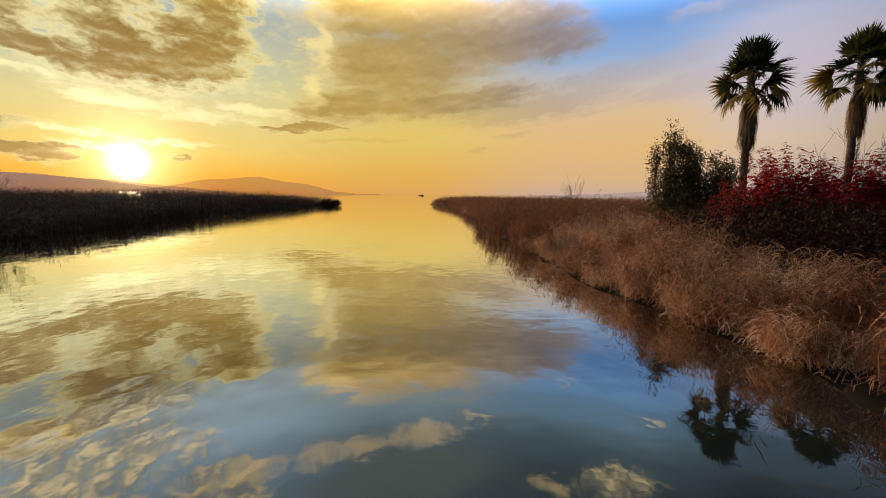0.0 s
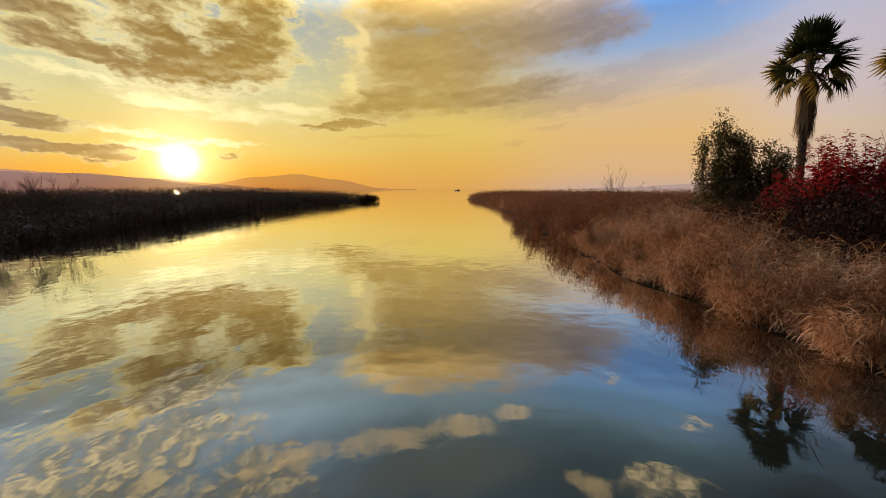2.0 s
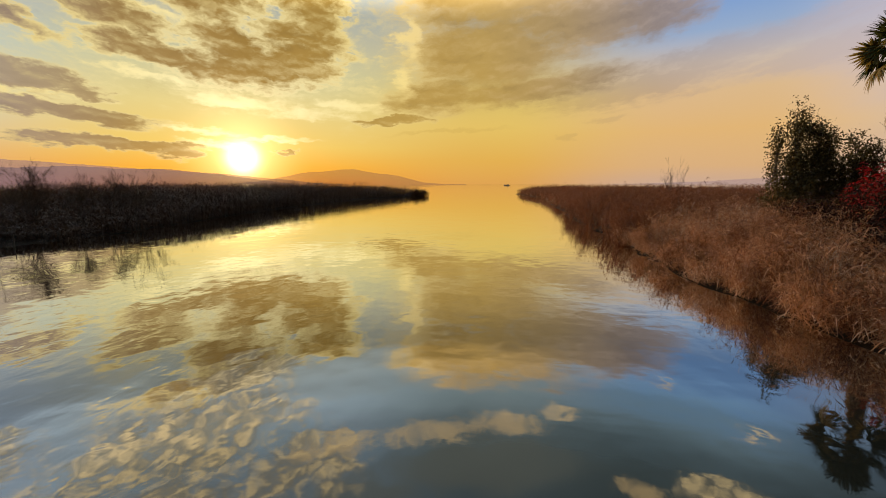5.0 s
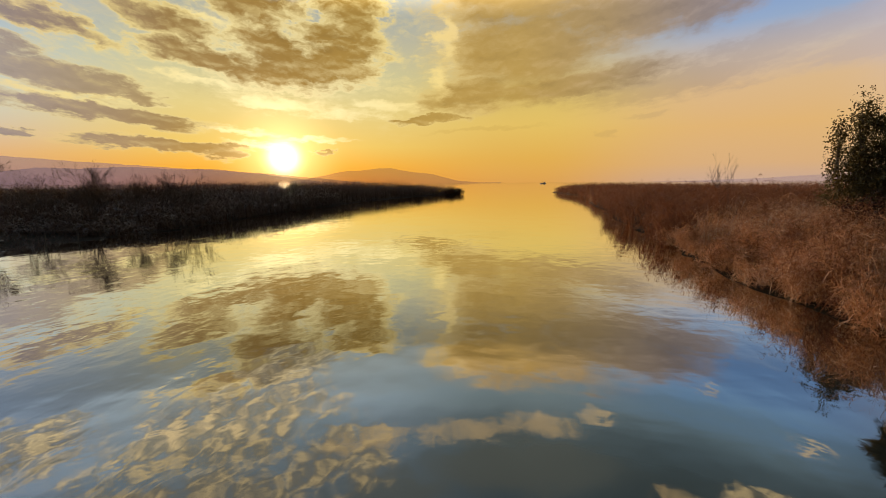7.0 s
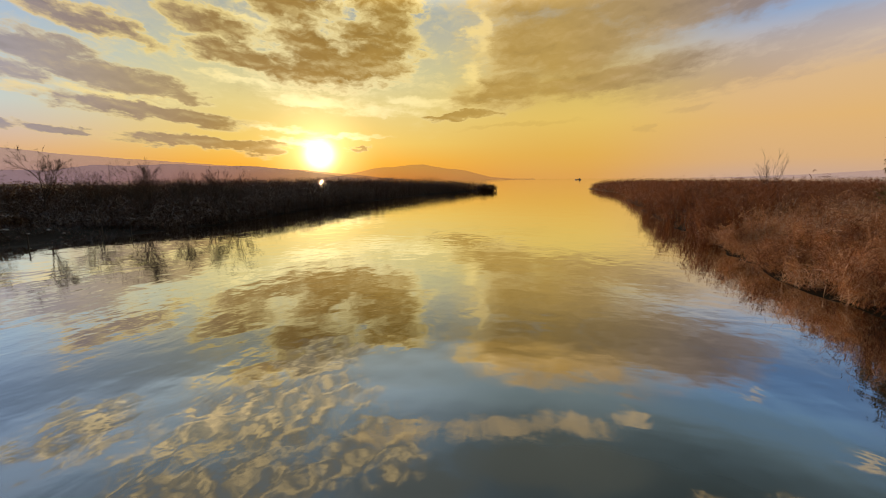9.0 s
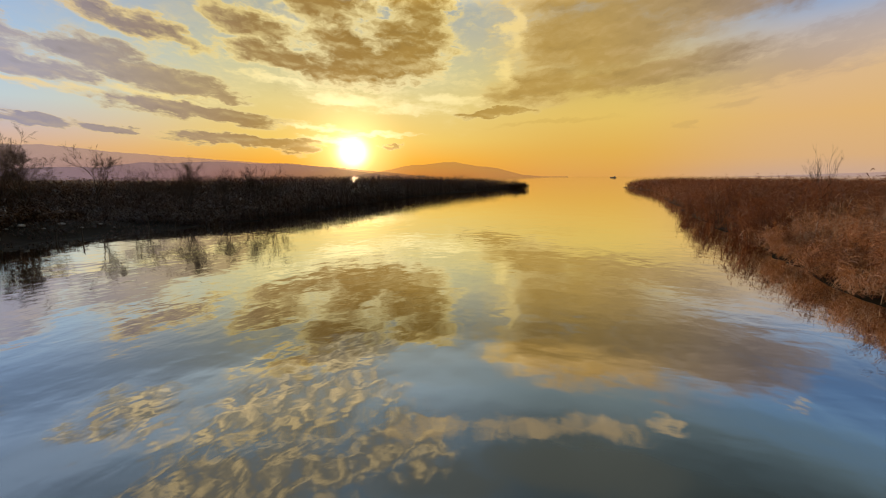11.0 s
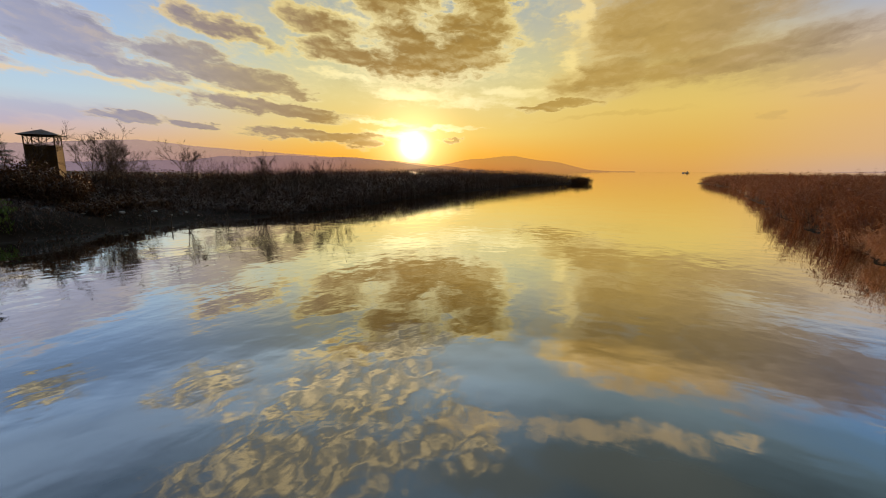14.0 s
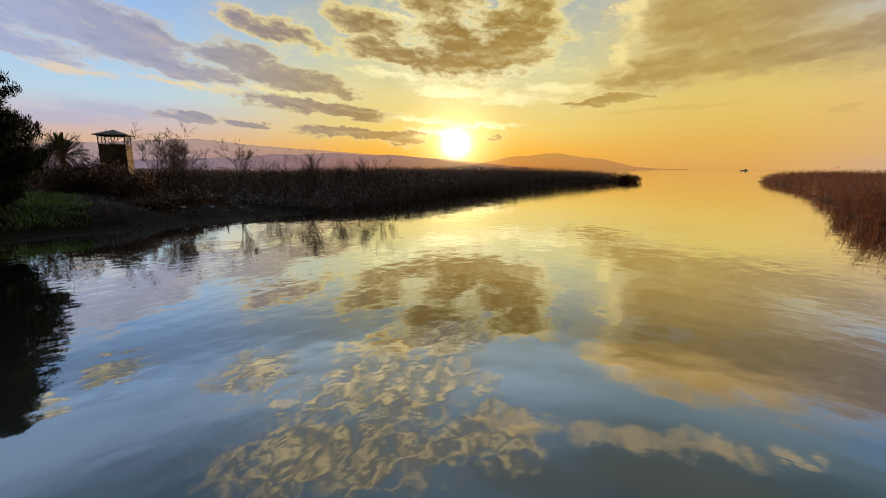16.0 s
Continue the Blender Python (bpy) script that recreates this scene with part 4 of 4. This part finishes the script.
def red_shrub(az, dist, tall, wide, seed):
    """Upright shoots with rows of red leaflets."""
    p = polar(az, dist)
    z0 = ground_at(p.x, p.y) - 0.1
    r = np.random.RandomState(seed)
    top = thing("red_shrub", "red-leaved autumn shrub with upright shoots above dry reeds", "shrub", pose(p.x, p.y, z0), "red shrubs on the bank")
    n = int(46 * wide)
    x, y = r.normal(0, wide * 0.55, n), r.normal(0, wide * 0.4, n)
    h = (tall - z0) * r.uniform(0.5, 1.0, n) ** 0.8 * (1.06 + 0.12 * np.sin(x * 3.1 + seed)) * np.exp(-(x / (wide * 1.9)) ** 2)
    base = np.stack([x * 0.6, y * 0.6, 0 * x], 1)
    vec = np.stack([x * 0.4, y * 0.4, h], 1) + r.normal(0, 0.12, (n, 3)) * [1, 1, 0]
    sag = r.normal(0, 0.15, (n, 3)) * [1, 1, 0.2]
    v, t = ribbons(base, vec, sag, np.full(n, 0.03), unit(r.normal(0, 1, (n, 3)) * [1, 1, 0]))
    part("stems", mesh_of("stems", v, t, M_TWIG), top)
    m = 95
    s = r.uniform(0.25, 1.0, (n, m)) ** 0.8
    i = np.repeat(np.arange(n), m)
    s = s.ravel()
    c = base[i] + vec[i] * s[:, None] + sag[i] * (s * s)[:, None]
    a = r.uniform(0, 6.28, n * m)
    o = heading(a)
    ln = (0.46 * (1.08 - s) + 0.13) * r.uniform(0.7, 1.25, n * m)
    v, t = ribbons(c, o * ln[:, None] + UP * (0.25 * ln)[:, None], -UP * (ln * 0.55)[:, None], ln * 0.36, unit(np.cross(o, UP) + r.normal(0, 0.4, (n * m, 3))),
                   levels=(0, 0.5, 1.0), profile=(0.4, 1.0, 0.0))
    part("leaves", mesh_of("leaves", v, t, M_RED), top)


def conifer(az, dist, top_z, radius, seed):
    p = polar(az, dist)
    z0 = ground_at(p.x, p.y) - 0.1
    r = np.random.RandomState(seed)
    h = top_z - z0
    top = thing("conifer", "dark green conifer with layered boughs beside the lawn", "tree", pose(p.x, p.y, z0))
    v, t = tube([(0, 0, 0), (0.05, 0, h * 0.4), (0, 0.04, h * 0.75), (0, 0, h)], (0.22, 0.16, 0.08, 0.02), 8)
    part("trunk", mesh_of("trunk", v, t, M_BARK, True), top)
    boughs, centres = [], []
    for whorl in range(23):
        s = 0.02 + 0.96 * whorl / 23
        for j in range(11):
            a = (j + 0.5 * (whorl % 2)) * 6.283 / 11 + r.normal(0, 0.12)
            ln = radius * (1 - s) ** 0.6 * min(1.0, 0.55 + 2.6 * s) * r.uniform(0.62, 1.12) + 0.15
            o = np.array([math.cos(a), math.sin(a), 0])
            foot = np.array([0, 0, h * s + r.normal(0, 0.08)])

            def at_bough(k):
                return foot + o * ln * k + np.array([0, 0, -0.10 * ln * k + 0.30 * ln * k * k])
            boughs.append(tube([at_bough(k) for k in (0, 0.35, 0.7, 1.0)], (0.04, 0.028, 0.016, 0.006), 4))
            side = np.array([-o[1], o[0], 0])
            for k in np.linspace(0.40, 1.04, max(3, int(ln * 3.2))):
                for q in (-1, 0, 1):
                    centres.append(at_bough(k) + side * q * 0.55 * (1.08 - k) + r.normal(0, 0.06, 3))
    v, t = join(boughs)
    part("boughs", mesh_of("boughs", v, t, M_BARK), top)
    v, t = leaf_cloud(r, np.array(centres), 34, 0.19, 0.12, 0.22, -0.5)
    part("needles", mesh_of("needles", v, t, M_NEEDLE), top)


def date_palm(az, dist, hub, seed):
    """A feather palm with a stout trunk."""
    p = polar(az, dist)
    z0 = ground_at(p.x, p.y) - 0.1
    r = np.random.RandomState(seed)
    top = thing("feather_palm", "dark green feather palm with stiff fronds behind bushes", "palm tree", pose(p.x, p.y, z0))
    h = hub - z0
    zs = np.linspace(0, h, 14)
    v, t = tube(np.stack([0 * zs, 0 * zs, zs], 1), 0.32 + 0.04 * (np.arange(14) % 2), 10)
    part("trunk", mesh_of("trunk", v, t, M_PALM_BARK, True), top)
    n = 46
    s = np.repeat(np.linspace(0.12, 1, n), 2)
    sgn = np.tile([-1.0, 1.0], n)
    rib = np.stack([3.0 * s, 0 * s, 0.60 * s - 0.95 * s * s], 1)
    ln = 0.50 * np.sin(s * 2.5 + 0.35) + 0.10
    d = np.stack([1.0 + 0 * s, 0.75 * sgn, 0.45 + 0 * s], 1)
    leaf = ribbons(rib, unit(d) * ln[:, None], -UP * (0.25 * ln)[:, None], np.full(2 * n, 0.036), np.stack([0.35 + 0 * s, -sgn, 0.3 + 0 * s], 1))
    k = np.linspace(0, 1, 6)
    stalk = tube(np.stack([3.0 * k, 0 * k, 0.60 * k - 0.95 * k * k], 1), np.linspace(0.05, 0.012, 6), 4)
    v, t = join([leaf, stalk])
    me = mesh_of("frond", v, t, M_FROND)
    for i in range(52):
        part("frond", me, top, "", Matrix.Translation((0, 0, h)) @ pose(0, 0, 0, 0, 0, i * 137.5) @ pose(0, 0, 0, r.normal(0, 8), -(82 - 120 * (i / 51)) + r.normal(0, 9), 0))


palm(-34.5, 30.0, 10.5, 1.22, "tall fan palm with a brown skirt of dead leaves", 71)
palm(-42.9, 35.0, 11.2, 1.3, "taller fan palm with broad drooping fronds behind red shrubs", 72)

leafy_shrub("evergreen_shrub", -27.6, 27.5, [(0.0, 0, 4.9, 0.42, 0.5, 2.2), (-0.8, 0.2, 4.2, 0.24, 0.4, 1.8), (0.75, 0.2, 4.9, 0.50, 0.5, 1.3), (1.15, 0.1, 4.2, 0.40, 0.5, 1.3), (0.3, 0, 3.4, 0.9, 0.6, 1.4),
                                             (0.2, -0.2, 2.0, 1.45, 1.0, 1.5)], 81, "dense dark olive evergreen shrub with feathery outline", "shrub", M_LEAF, 760, 28, 0.12)
leafy_shrub("evergreen_shrub", -31.6, 28.0, [(0.2, 0, 4.0, 0.55, 0.6, 1.5), (0.9, 0.2, 3.6, 0.6, 0.6, 1.3), (-0.8, 0, 3.0, 0.7, 0.7, 1.4), (0.2, 0, 2.2, 1.3, 0.8, 1.4)], 82,
            "lower dark green evergreen shrub beside a palm trunk", "shrub", M_LEAF, 480, 28, 0.12)
for i, (az, dist, tall, wide) in enumerate(((-34.0, 24.0, 4.2, 1.2), (-37.2, 23.5, 5.5, 1.4), (-40.2, 24.5, 5.6, 1.5), (-43.5, 23.5, 5.4, 1.4), (-46.5, 24.0, 5.5, 1.5),
                                            (-50.0, 23.5, 5.2, 1.6), (-35.8, 22.5, 3.6, 1.2), (-42.0, 22.0, 4.0, 1.4))):
    red_shrub(az, dist, tall, wide, 90 + i)
for i, (az, dist, top_z) in enumerate(((-40.6, 27.0, 6.3), (-39.2, 28.0, 5.7), (-46.0, 27.0, 6.0))):
    bare_tree(az, dist, top_z, 110 + i, "thin bare twigs rising behind red shrubs", 5, 0.35, 3, 0.007, "bare_sapling", "sapling")
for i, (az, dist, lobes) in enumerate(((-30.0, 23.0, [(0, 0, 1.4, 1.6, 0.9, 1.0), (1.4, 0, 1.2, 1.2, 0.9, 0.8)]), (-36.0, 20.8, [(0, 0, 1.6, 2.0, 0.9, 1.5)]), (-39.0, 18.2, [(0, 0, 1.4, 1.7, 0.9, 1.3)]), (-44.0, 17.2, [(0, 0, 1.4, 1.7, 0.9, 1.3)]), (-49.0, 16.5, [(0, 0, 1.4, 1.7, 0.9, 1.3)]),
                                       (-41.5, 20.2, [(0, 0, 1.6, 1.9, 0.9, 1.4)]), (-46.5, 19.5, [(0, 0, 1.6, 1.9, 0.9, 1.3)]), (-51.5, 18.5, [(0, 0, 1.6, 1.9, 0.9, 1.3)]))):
    leafy_shrub("bramble_bush", az, dist, lobes, 120 + i, "low tangled bramble behind the reeds, shade put into its dark brown leaves", "bush", M_BRAMBLE, 380, 18, 0.11, "brambles")
bare_tree(-17.0, 70.0, 6.7, 131, "leafless shrub with upright branches above far reeds", 8, 0.3, 3, 0.010, "bare_shrub", "shrub", 0.07)

# left bank
leafy_shrub("spit_bush", 14.7, 134.0, [(0, 0, 1.0, 1.4, 1.2, 1.1), (2.6, 0.4, 0.9, 1.6, 1.0, 0.9), (-1.6, 0, 0.5, 1.0, 1.0, 0.6)], 139, "dark bush at the tip of the reedy spit", "bush", M_RUST, 220, 24, 0.2)
conifer(86.2, 34.6, 11.6, 4.2, 140)
date_palm(78.1, 75.0, 5.0, 141)
for i, (az, dist, top_z, stems, spread) in enumerate(((62.8, 50, 6.1, 1, 0.6), (69.6, 53, 7.1, 2, 0.55), (68.2, 49, 5.8, 2, 0.6), (71.2, 54, 6.7, 2, 0.55),
                                                      (76.0, 47, 6.4, 2, 0.5), (54.7, 44, 4.9, 7, 0.45), (59.2, 46, 4.5, 5, 0.5), (51.2, 45, 4.2, 6, 0.4),
                                                      (48.6, 46, 4.3, 3, 0.5), (46.2, 43, 4.5, 3, 0.4))):
    bare_tree(az, dist, top_z, 150 + i, "leafless dark tree on the shaded bank" if stems < 3 else "leafless bush with spreading twigs on the shaded bank", stems, spread + 0.12,
              7 if stems < 3 else 6, 0.034 if stems < 3 else 0.015, *(("bare_tree", "bare tree", 0.11) if stems < 3 else ("bare_bush", "bush", 0.13)))
for i, (az, dist, z, w) in enumerate(((54.5, 47, 2.0, 1.6), (58.5, 48, 1.9, 2.2), (62.5, 47, 1.8, 2.3), (66.5, 47, 1.9, 2.2), (70.0, 47, 1.9, 2.2), (73.4, 41, 1.5, 1.6),
                                      (46.1, 46, 1.8, 0.9), (50.5, 48, 2.0, 1.5), (82.0, 44, 2.2, 2.2), (77.5, 46, 2.0, 2.2), (64.5, 52, 2.2, 2.4),
                                      (60.5, 52, 2.2, 2.4), (56.5, 52, 2.1, 2.2), (68.5, 51, 2.1, 2.4), (72.0, 48, 2.1, 2.2), (77.0, 44.0, 1.5, 1.0), (75.0, 43.5, 1.7, 1.5), (73.2, 44.0, 1.6, 1.7), (71.6, 37.0, 0.9, 1.4), (69.6, 39.0, 1.0, 1.8), (67.0, 40.0, 1.0, 1.8),
                                      (86.5, 38, 2.0, 2.6), (75.6, 47, 2.2, 2.0), (79.0, 47.0, 1.7, 1.4))):
    if az < 72.5 and dist > 42:
        dist += 11
    elif az < 72.5:
        z *= 0.45
    leafy_shrub("bank_bush", az, dist, [(0, 0, z * 0.70, w, 1.2, z * 0.8), (w * 0.5, 0.3, z * 0.9, w * 0.6, 1.0, z * 0.6)], 170 + i,
                "dark brown bush on the shaded bank", "bush", M_RUST, 180, 11, 0.19, "bushes on the shaded bank")


def make_grass():
    r = np.random.RandomState(200)
    n = 36000
    x, y = r.uniform(-56, -30, n), r.uniform(-5, 13, n)
    d, left, _ = land(x, y)
    k = left & (d > 1.4) & (y < -0.235 * x - 0.3 + 0.5 * wavy(x, y, 1.0, 202))
    x, y = x[k], y[k]
    n = len(x)
    o = heading(r.uniform(0, 6.28, n))
    ln = r.uniform(0.10, 0.26, n)
    v, t = ribbons(np.stack([x, y, ground_height(x, y) - 0.01], 1), UP * ln[:, None] + o * (0.3 * ln)[:, None], o * (0.4 * ln)[:, None], np.full(n, 0.05), unit(np.cross(o, UP)))
    tagged(new("lawn_grass", mesh_of("lawn_grass", v, t, M_GRASS)), "short green grass on the sloping bank", "grass", kind="stuff")
    n = 52000
    x, y = r.uniform(-50, -27, n), r.uniform(2, 36, n)
    d, left, _ = land(x, y)
    k = left & (d > 0.1) & (d < 15) & (wavy(x, y, 0.7, 201) > -0.85 + 0.3 * (d < 2)) & (y > -0.235 * x - 0.8)
    x, y = x[k], y[k]
    n = len(x)
    o = heading(r.uniform(0, 6.28, n))
    ln = r.uniform(0.15, 0.45, n) * (0.5 + 0.07 * d[k])
    v, t = ribbons(np.stack([x, y, ground_height(x, y) - 0.02], 1), UP * ln[:, None] + o * (0.3 * ln)[:, None], o * (0.5 * ln)[:, None] - UP * (0.3 * ln)[:, None], np.full(n, 0.025), unit(np.cross(o, UP)))
    tagged(new("weeds", mesh_of("weeds", v, t, M_REED_SHADED)), "sparse dry weeds on the muddy foreshore", "weeds", kind="stuff")


make_grass()


# ---------------------------------------------------------------- built things
M_BOARD = plain("weathered_boards", (0.10, 0.068, 0.032), (0.16, 0.108, 0.048), 1.2, 0.9, 0.5, spec=0.1, stretch=(0.4, 0.4, 7))
M_POST = plain("weathered_post", (0.07, 0.052, 0.036), (0.11, 0.08, 0.055), 2.0, 0.9, 0.6, stretch=(3, 3, 0.4))
M_ROOF = plain("dark_roofing", (0.07, 0.05, 0.04), (0.10, 0.07, 0.055), 1.5, 0.8, 0.4)
# hull colour lightened to carry the haze of the distance
M_HULL = plain("hazed_boat_paint", (0.62, 0.56, 0.50), (0.50, 0.46, 0.42), 0.5, 0.5, 0.1)
M_STONE = plain("pale_stone", (0.34, 0.31, 0.27), (0.24, 0.22, 0.19), 3.0, 0.9, 0.7)


def box(bm, x0, x1, y0, y1, z0, z1, bevel=0.0):
    v = bmesh.ops.create_cube(bm, size=1.0, matrix=Matrix.Translation(((x0 + x1) / 2, (y0 + y1) / 2, (z0 + z1) / 2)) @ Matrix.Diagonal((x1 - x0, y1 - y0, z1 - z0, 1)))["verts"]
    if bevel:
        bmesh.ops.bevel(bm, geom=list({e for p in v for e in p.link_edges}), offset=bevel, segments=1, affect="EDGES")


def box_part(name, dims, mat, parent, label="", bevel=0.01):
    bm = bmesh.new()
    box(bm, *dims, bevel)
    return part(name, from_bmesh(name, bm, mat), parent, label)


def lookout_tower(az, dist, turn):
    p = polar(az, dist)
    z0 = ground_at(p.x, p.y) - 0.05
    top = thing("lookout_tower", "wooden lookout tower with an open deck under a hipped roof", "tower", pose(p.x, p.y, z0, 0, 0, turn))
    w, deck, wall, eave, peak = 1.20, 4.64 - z0, 6.14 - z0, 7.07 - z0, 7.74 - z0
    for sx_, sy_ in ((-1, -1), (-1, 1), (1, -1), (1, 1)):
        box_part("post", (sx_ * w - 0.05, sx_ * w + 0.05, sy_ * w - 0.05, sy_ * w + 0.05, 0, eave), M_POST, top)
    # boarded sides, each board lapping the next
    for side in range(4):
        bm = bmesh.new()
        box(bm, -w + 0.06, w - 0.06, w, w + 0.026, 0, 0.148)
        bm.transform(pose(0, 0, 0, 0, 0, side * 90))
        board = from_bmesh("board", bm, M_BOARD)
        bm = bmesh.new()
        box(bm, -w + 0.06, w - 0.06, w - 0.03, w - 0.004, 0.2, wall - 0.07)
        bm.transform(pose(0, 0, 0, 0, 0, side * 90))
        panel = part("side_wall", from_bmesh("side_wall", bm, M_POST), top, "boarded wall of dark weathered planks")
        for k in range(int((wall - 0.4) / 0.16)):
            part("board", board, panel, "", pose(0.004 * (k % 2), 0.003 * (k % 3), 0.25 + k * 0.16))
        bm = bmesh.new()
        box(bm, -w, w, w - 0.03, w + 0.05, wall - 0.06, wall + 0.02, 0.01)
        bm.transform(pose(0, 0, 0, 0, 0, side * 90))
        part("handrail", from_bmesh("handrail", bm, M_POST), top)
        bm = bmesh.new()
        box(bm, -w, w, w - 0.04, w + 0.04, eave - 0.07, eave, 0.01)
        bm.transform(pose(0, 0, 0, 0, 0, side * 90))
        part("roof_beam", from_bmesh("roof_beam", bm, M_POST), top)
        bm = bmesh.new()
        box(bm, -0.03, 0.03, w - 0.03, w + 0.03, wall, eave - 0.07, 0.005)
        bm.transform(pose(0, 0, 0, 0, 0, side * 90))
        part("stud", from_bmesh("stud", bm, M_POST), top)
        for lean in (-1, 1):
            bm = bmesh.new()
            box(bm, -0.025, 0.025, -0.02, 0.02, -0.68, 0.68)
            bm.transform(pose(0, 0, 0, 0, 0, side * 90) @ pose(lean * w * 0.5, w, (wall + eave) / 2, 0, lean * 54, 0))
            part("brace", from_bmesh("brace", bm, M_POST), top)
    box_part("deck", (-w, w, -w, w, deck - 0.1, deck), M_BOARD, top)
    bm = bmesh.new()
    e = w + 0.42
    low = [bm.verts.new((x * e, y * e, eave)) for x, y in ((-1, -1), (1, -1), (1, 1), (-1, 1))]
    rim = [bm.verts.new((x * e, y * e, eave + 0.06)) for x, y in ((-1, -1), (1, -1), (1, 1), (-1, 1))]
    tip = bm.verts.new((0, 0, peak))
    bm.faces.new(low[::-1])
    for i in range(4):
        k = (i + 1) % 4
        bm.faces.new((low[i], low[k], rim[k], rim[i]))
        bm.faces.new((rim[i], rim[k], tip))
    part("roof", from_bmesh("roof", bm, M_ROOF), top, "dark hipped roof")


lookout_tower(73.9, 62.0, -31)


def boat(az, dist):
    p = polar(az, dist)
    top = thing("fishing_boat", "small grey fishing boat anchored far out on the lake", "boat", pose(p.x, p.y, 0, 0, 0, az + 180))
    bm = bmesh.new()
    ring = []
    for s in np.linspace(-1, 1, 13):
        half = 1.9 * (1 - max(0, s) ** 3) * (1 - 0.25 * max(0, -s))
        sheer = 1.5 + 0.9 * max(0, s) ** 2 + 0.3 * max(0, -s) ** 2
        ring.append([bm.verts.new((s * 6.5, y, z)) for y, z in ((-half, sheer), (-half * 0.8, 0.2), (0, -0.4), (half * 0.8, 0.2), (half, sheer))])
    for a, b in zip(ring, ring[1:]):
        for i in range(4):
            bm.faces.new((a[i], a[i + 1], b[i + 1], b[i]))
        bm.faces.new((a[4], a[0], b[0], b[4]))
    bm.faces.new(ring[0])
    part("hull", from_bmesh("hull", bm, M_HULL), top)
    box_part("cabin", (-4.2, -1.2, -1.2, 1.2, 1.4, 3.9), M_HULL, top, "", 0.1)
    bm = bmesh.new()
    bmesh.ops.create_cone(bm, segments=8, radius1=0.12, radius2=0.06, depth=5.0, cap_ends=True, matrix=Matrix.Translation((1.5, 0, 3.9)))
    part("mast", from_bmesh("mast", bm, M_POST), top)


boat(2.72, 1050)


def stake(az, dist, tall, lean, seed):
    p = polar(az, dist)
    z0 = ground_at(p.x, p.y) - 0.25
    r = np.random.RandomState(seed)
    v, t = tube([(0, 0, 0), (lean * 0.4, 0.02, (tall - z0) * 0.5), (lean, 0, tall - z0)], (0.04, 0.035, 0.028), 7)
    ob = new("stake", mesh_of("stake", v, t, M_POST))
    ob.matrix_basis = pose(p.x, p.y, z0, 0, 0, r.uniform(0, 360))
    tagged(ob, "weathered wooden stake at the water's edge", "stake", "stakes at the water's edge")


for i, (az, dist, tall, lean) in enumerate(((64.6, 30.0, 1.3, 0.05), (58.9, 31.6, 1.4, -0.06), (56.4, 32.6, 1.2, 0.04), (66.6, 30.4, 1.1, 0.1), (70.4, 31.0, 1.4, -0.08))):
    stake(az, dist + 3.2, tall * 0.6, lean, 210 + i)


def stone(az, dist, size, seed):
    p = polar(az, dist)
    bm = bmesh.new()
    bmesh.ops.create_icosphere(bm, subdivisions=2, radius=1.0)
    r = np.random.RandomState(seed)
    for v in bm.verts:
        v.co *= 1 + 0.22 * noise.noise(v.co * 1.7 + Vector((seed, 0, 0)))
    bm.transform(Matrix.Diagonal((size, size * r.uniform(0.5, 0.9), size * 0.35, 1)))
    ob = new("stone", from_bmesh("stone", bm, M_STONE))
    ob.matrix_basis = pose(p.x, p.y, ground_at(p.x, p.y) + size * 0.12, 0, 0, r.uniform(0, 360))
    tagged(ob, "pale flat stone on the muddy foreshore", "stone", "stones on the foreshore")


for i, (az, dist, size) in enumerate(((68.8, 32.6, 0.26), (65.9, 33.2, 0.22), (62.9, 33.4, 0.2), (61.8, 32.8, 0.16), (69.9, 32.0, 0.16), (67.3, 32.2, 0.12), (64.4, 32.6, 0.14), (72.0, 31.6, 0.15))):
    stone(az, dist + 4.5, size, 230 + i)


def far_trees(az, dist, tall, wide, seed):
    """A small clump of trees on the far shore."""
    p = polar(az, dist)
    r = np.random.RandomState(seed)
    top = thing("far_grove", "hazy clump of trees on the far lake shore", "trees", pose(p.x, p.y, -0.5, 0, 0, az))
    k = 60
    c = np.stack([r.uniform(-1, 1, k) * wide, r.normal(0, wide * 0.2, k), tall * r.uniform(0.35, 0.9, k)], 1)
    v, t = leaf_cloud(r, c, 14, tall * 0.16, tall * 0.09, 0.8, 0)
    # the crown takes the ridge's painted haze
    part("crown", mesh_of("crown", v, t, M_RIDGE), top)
    for x, y, z in c[::8]:
        part("trunk", mesh_of("trunk", *tube([(x, y, 0), (x, y, z)], (tall * 0.02, tall * 0.01), 5), M_BARK), top)


far_trees(26.9, 1500, 9.0, 14, 240)
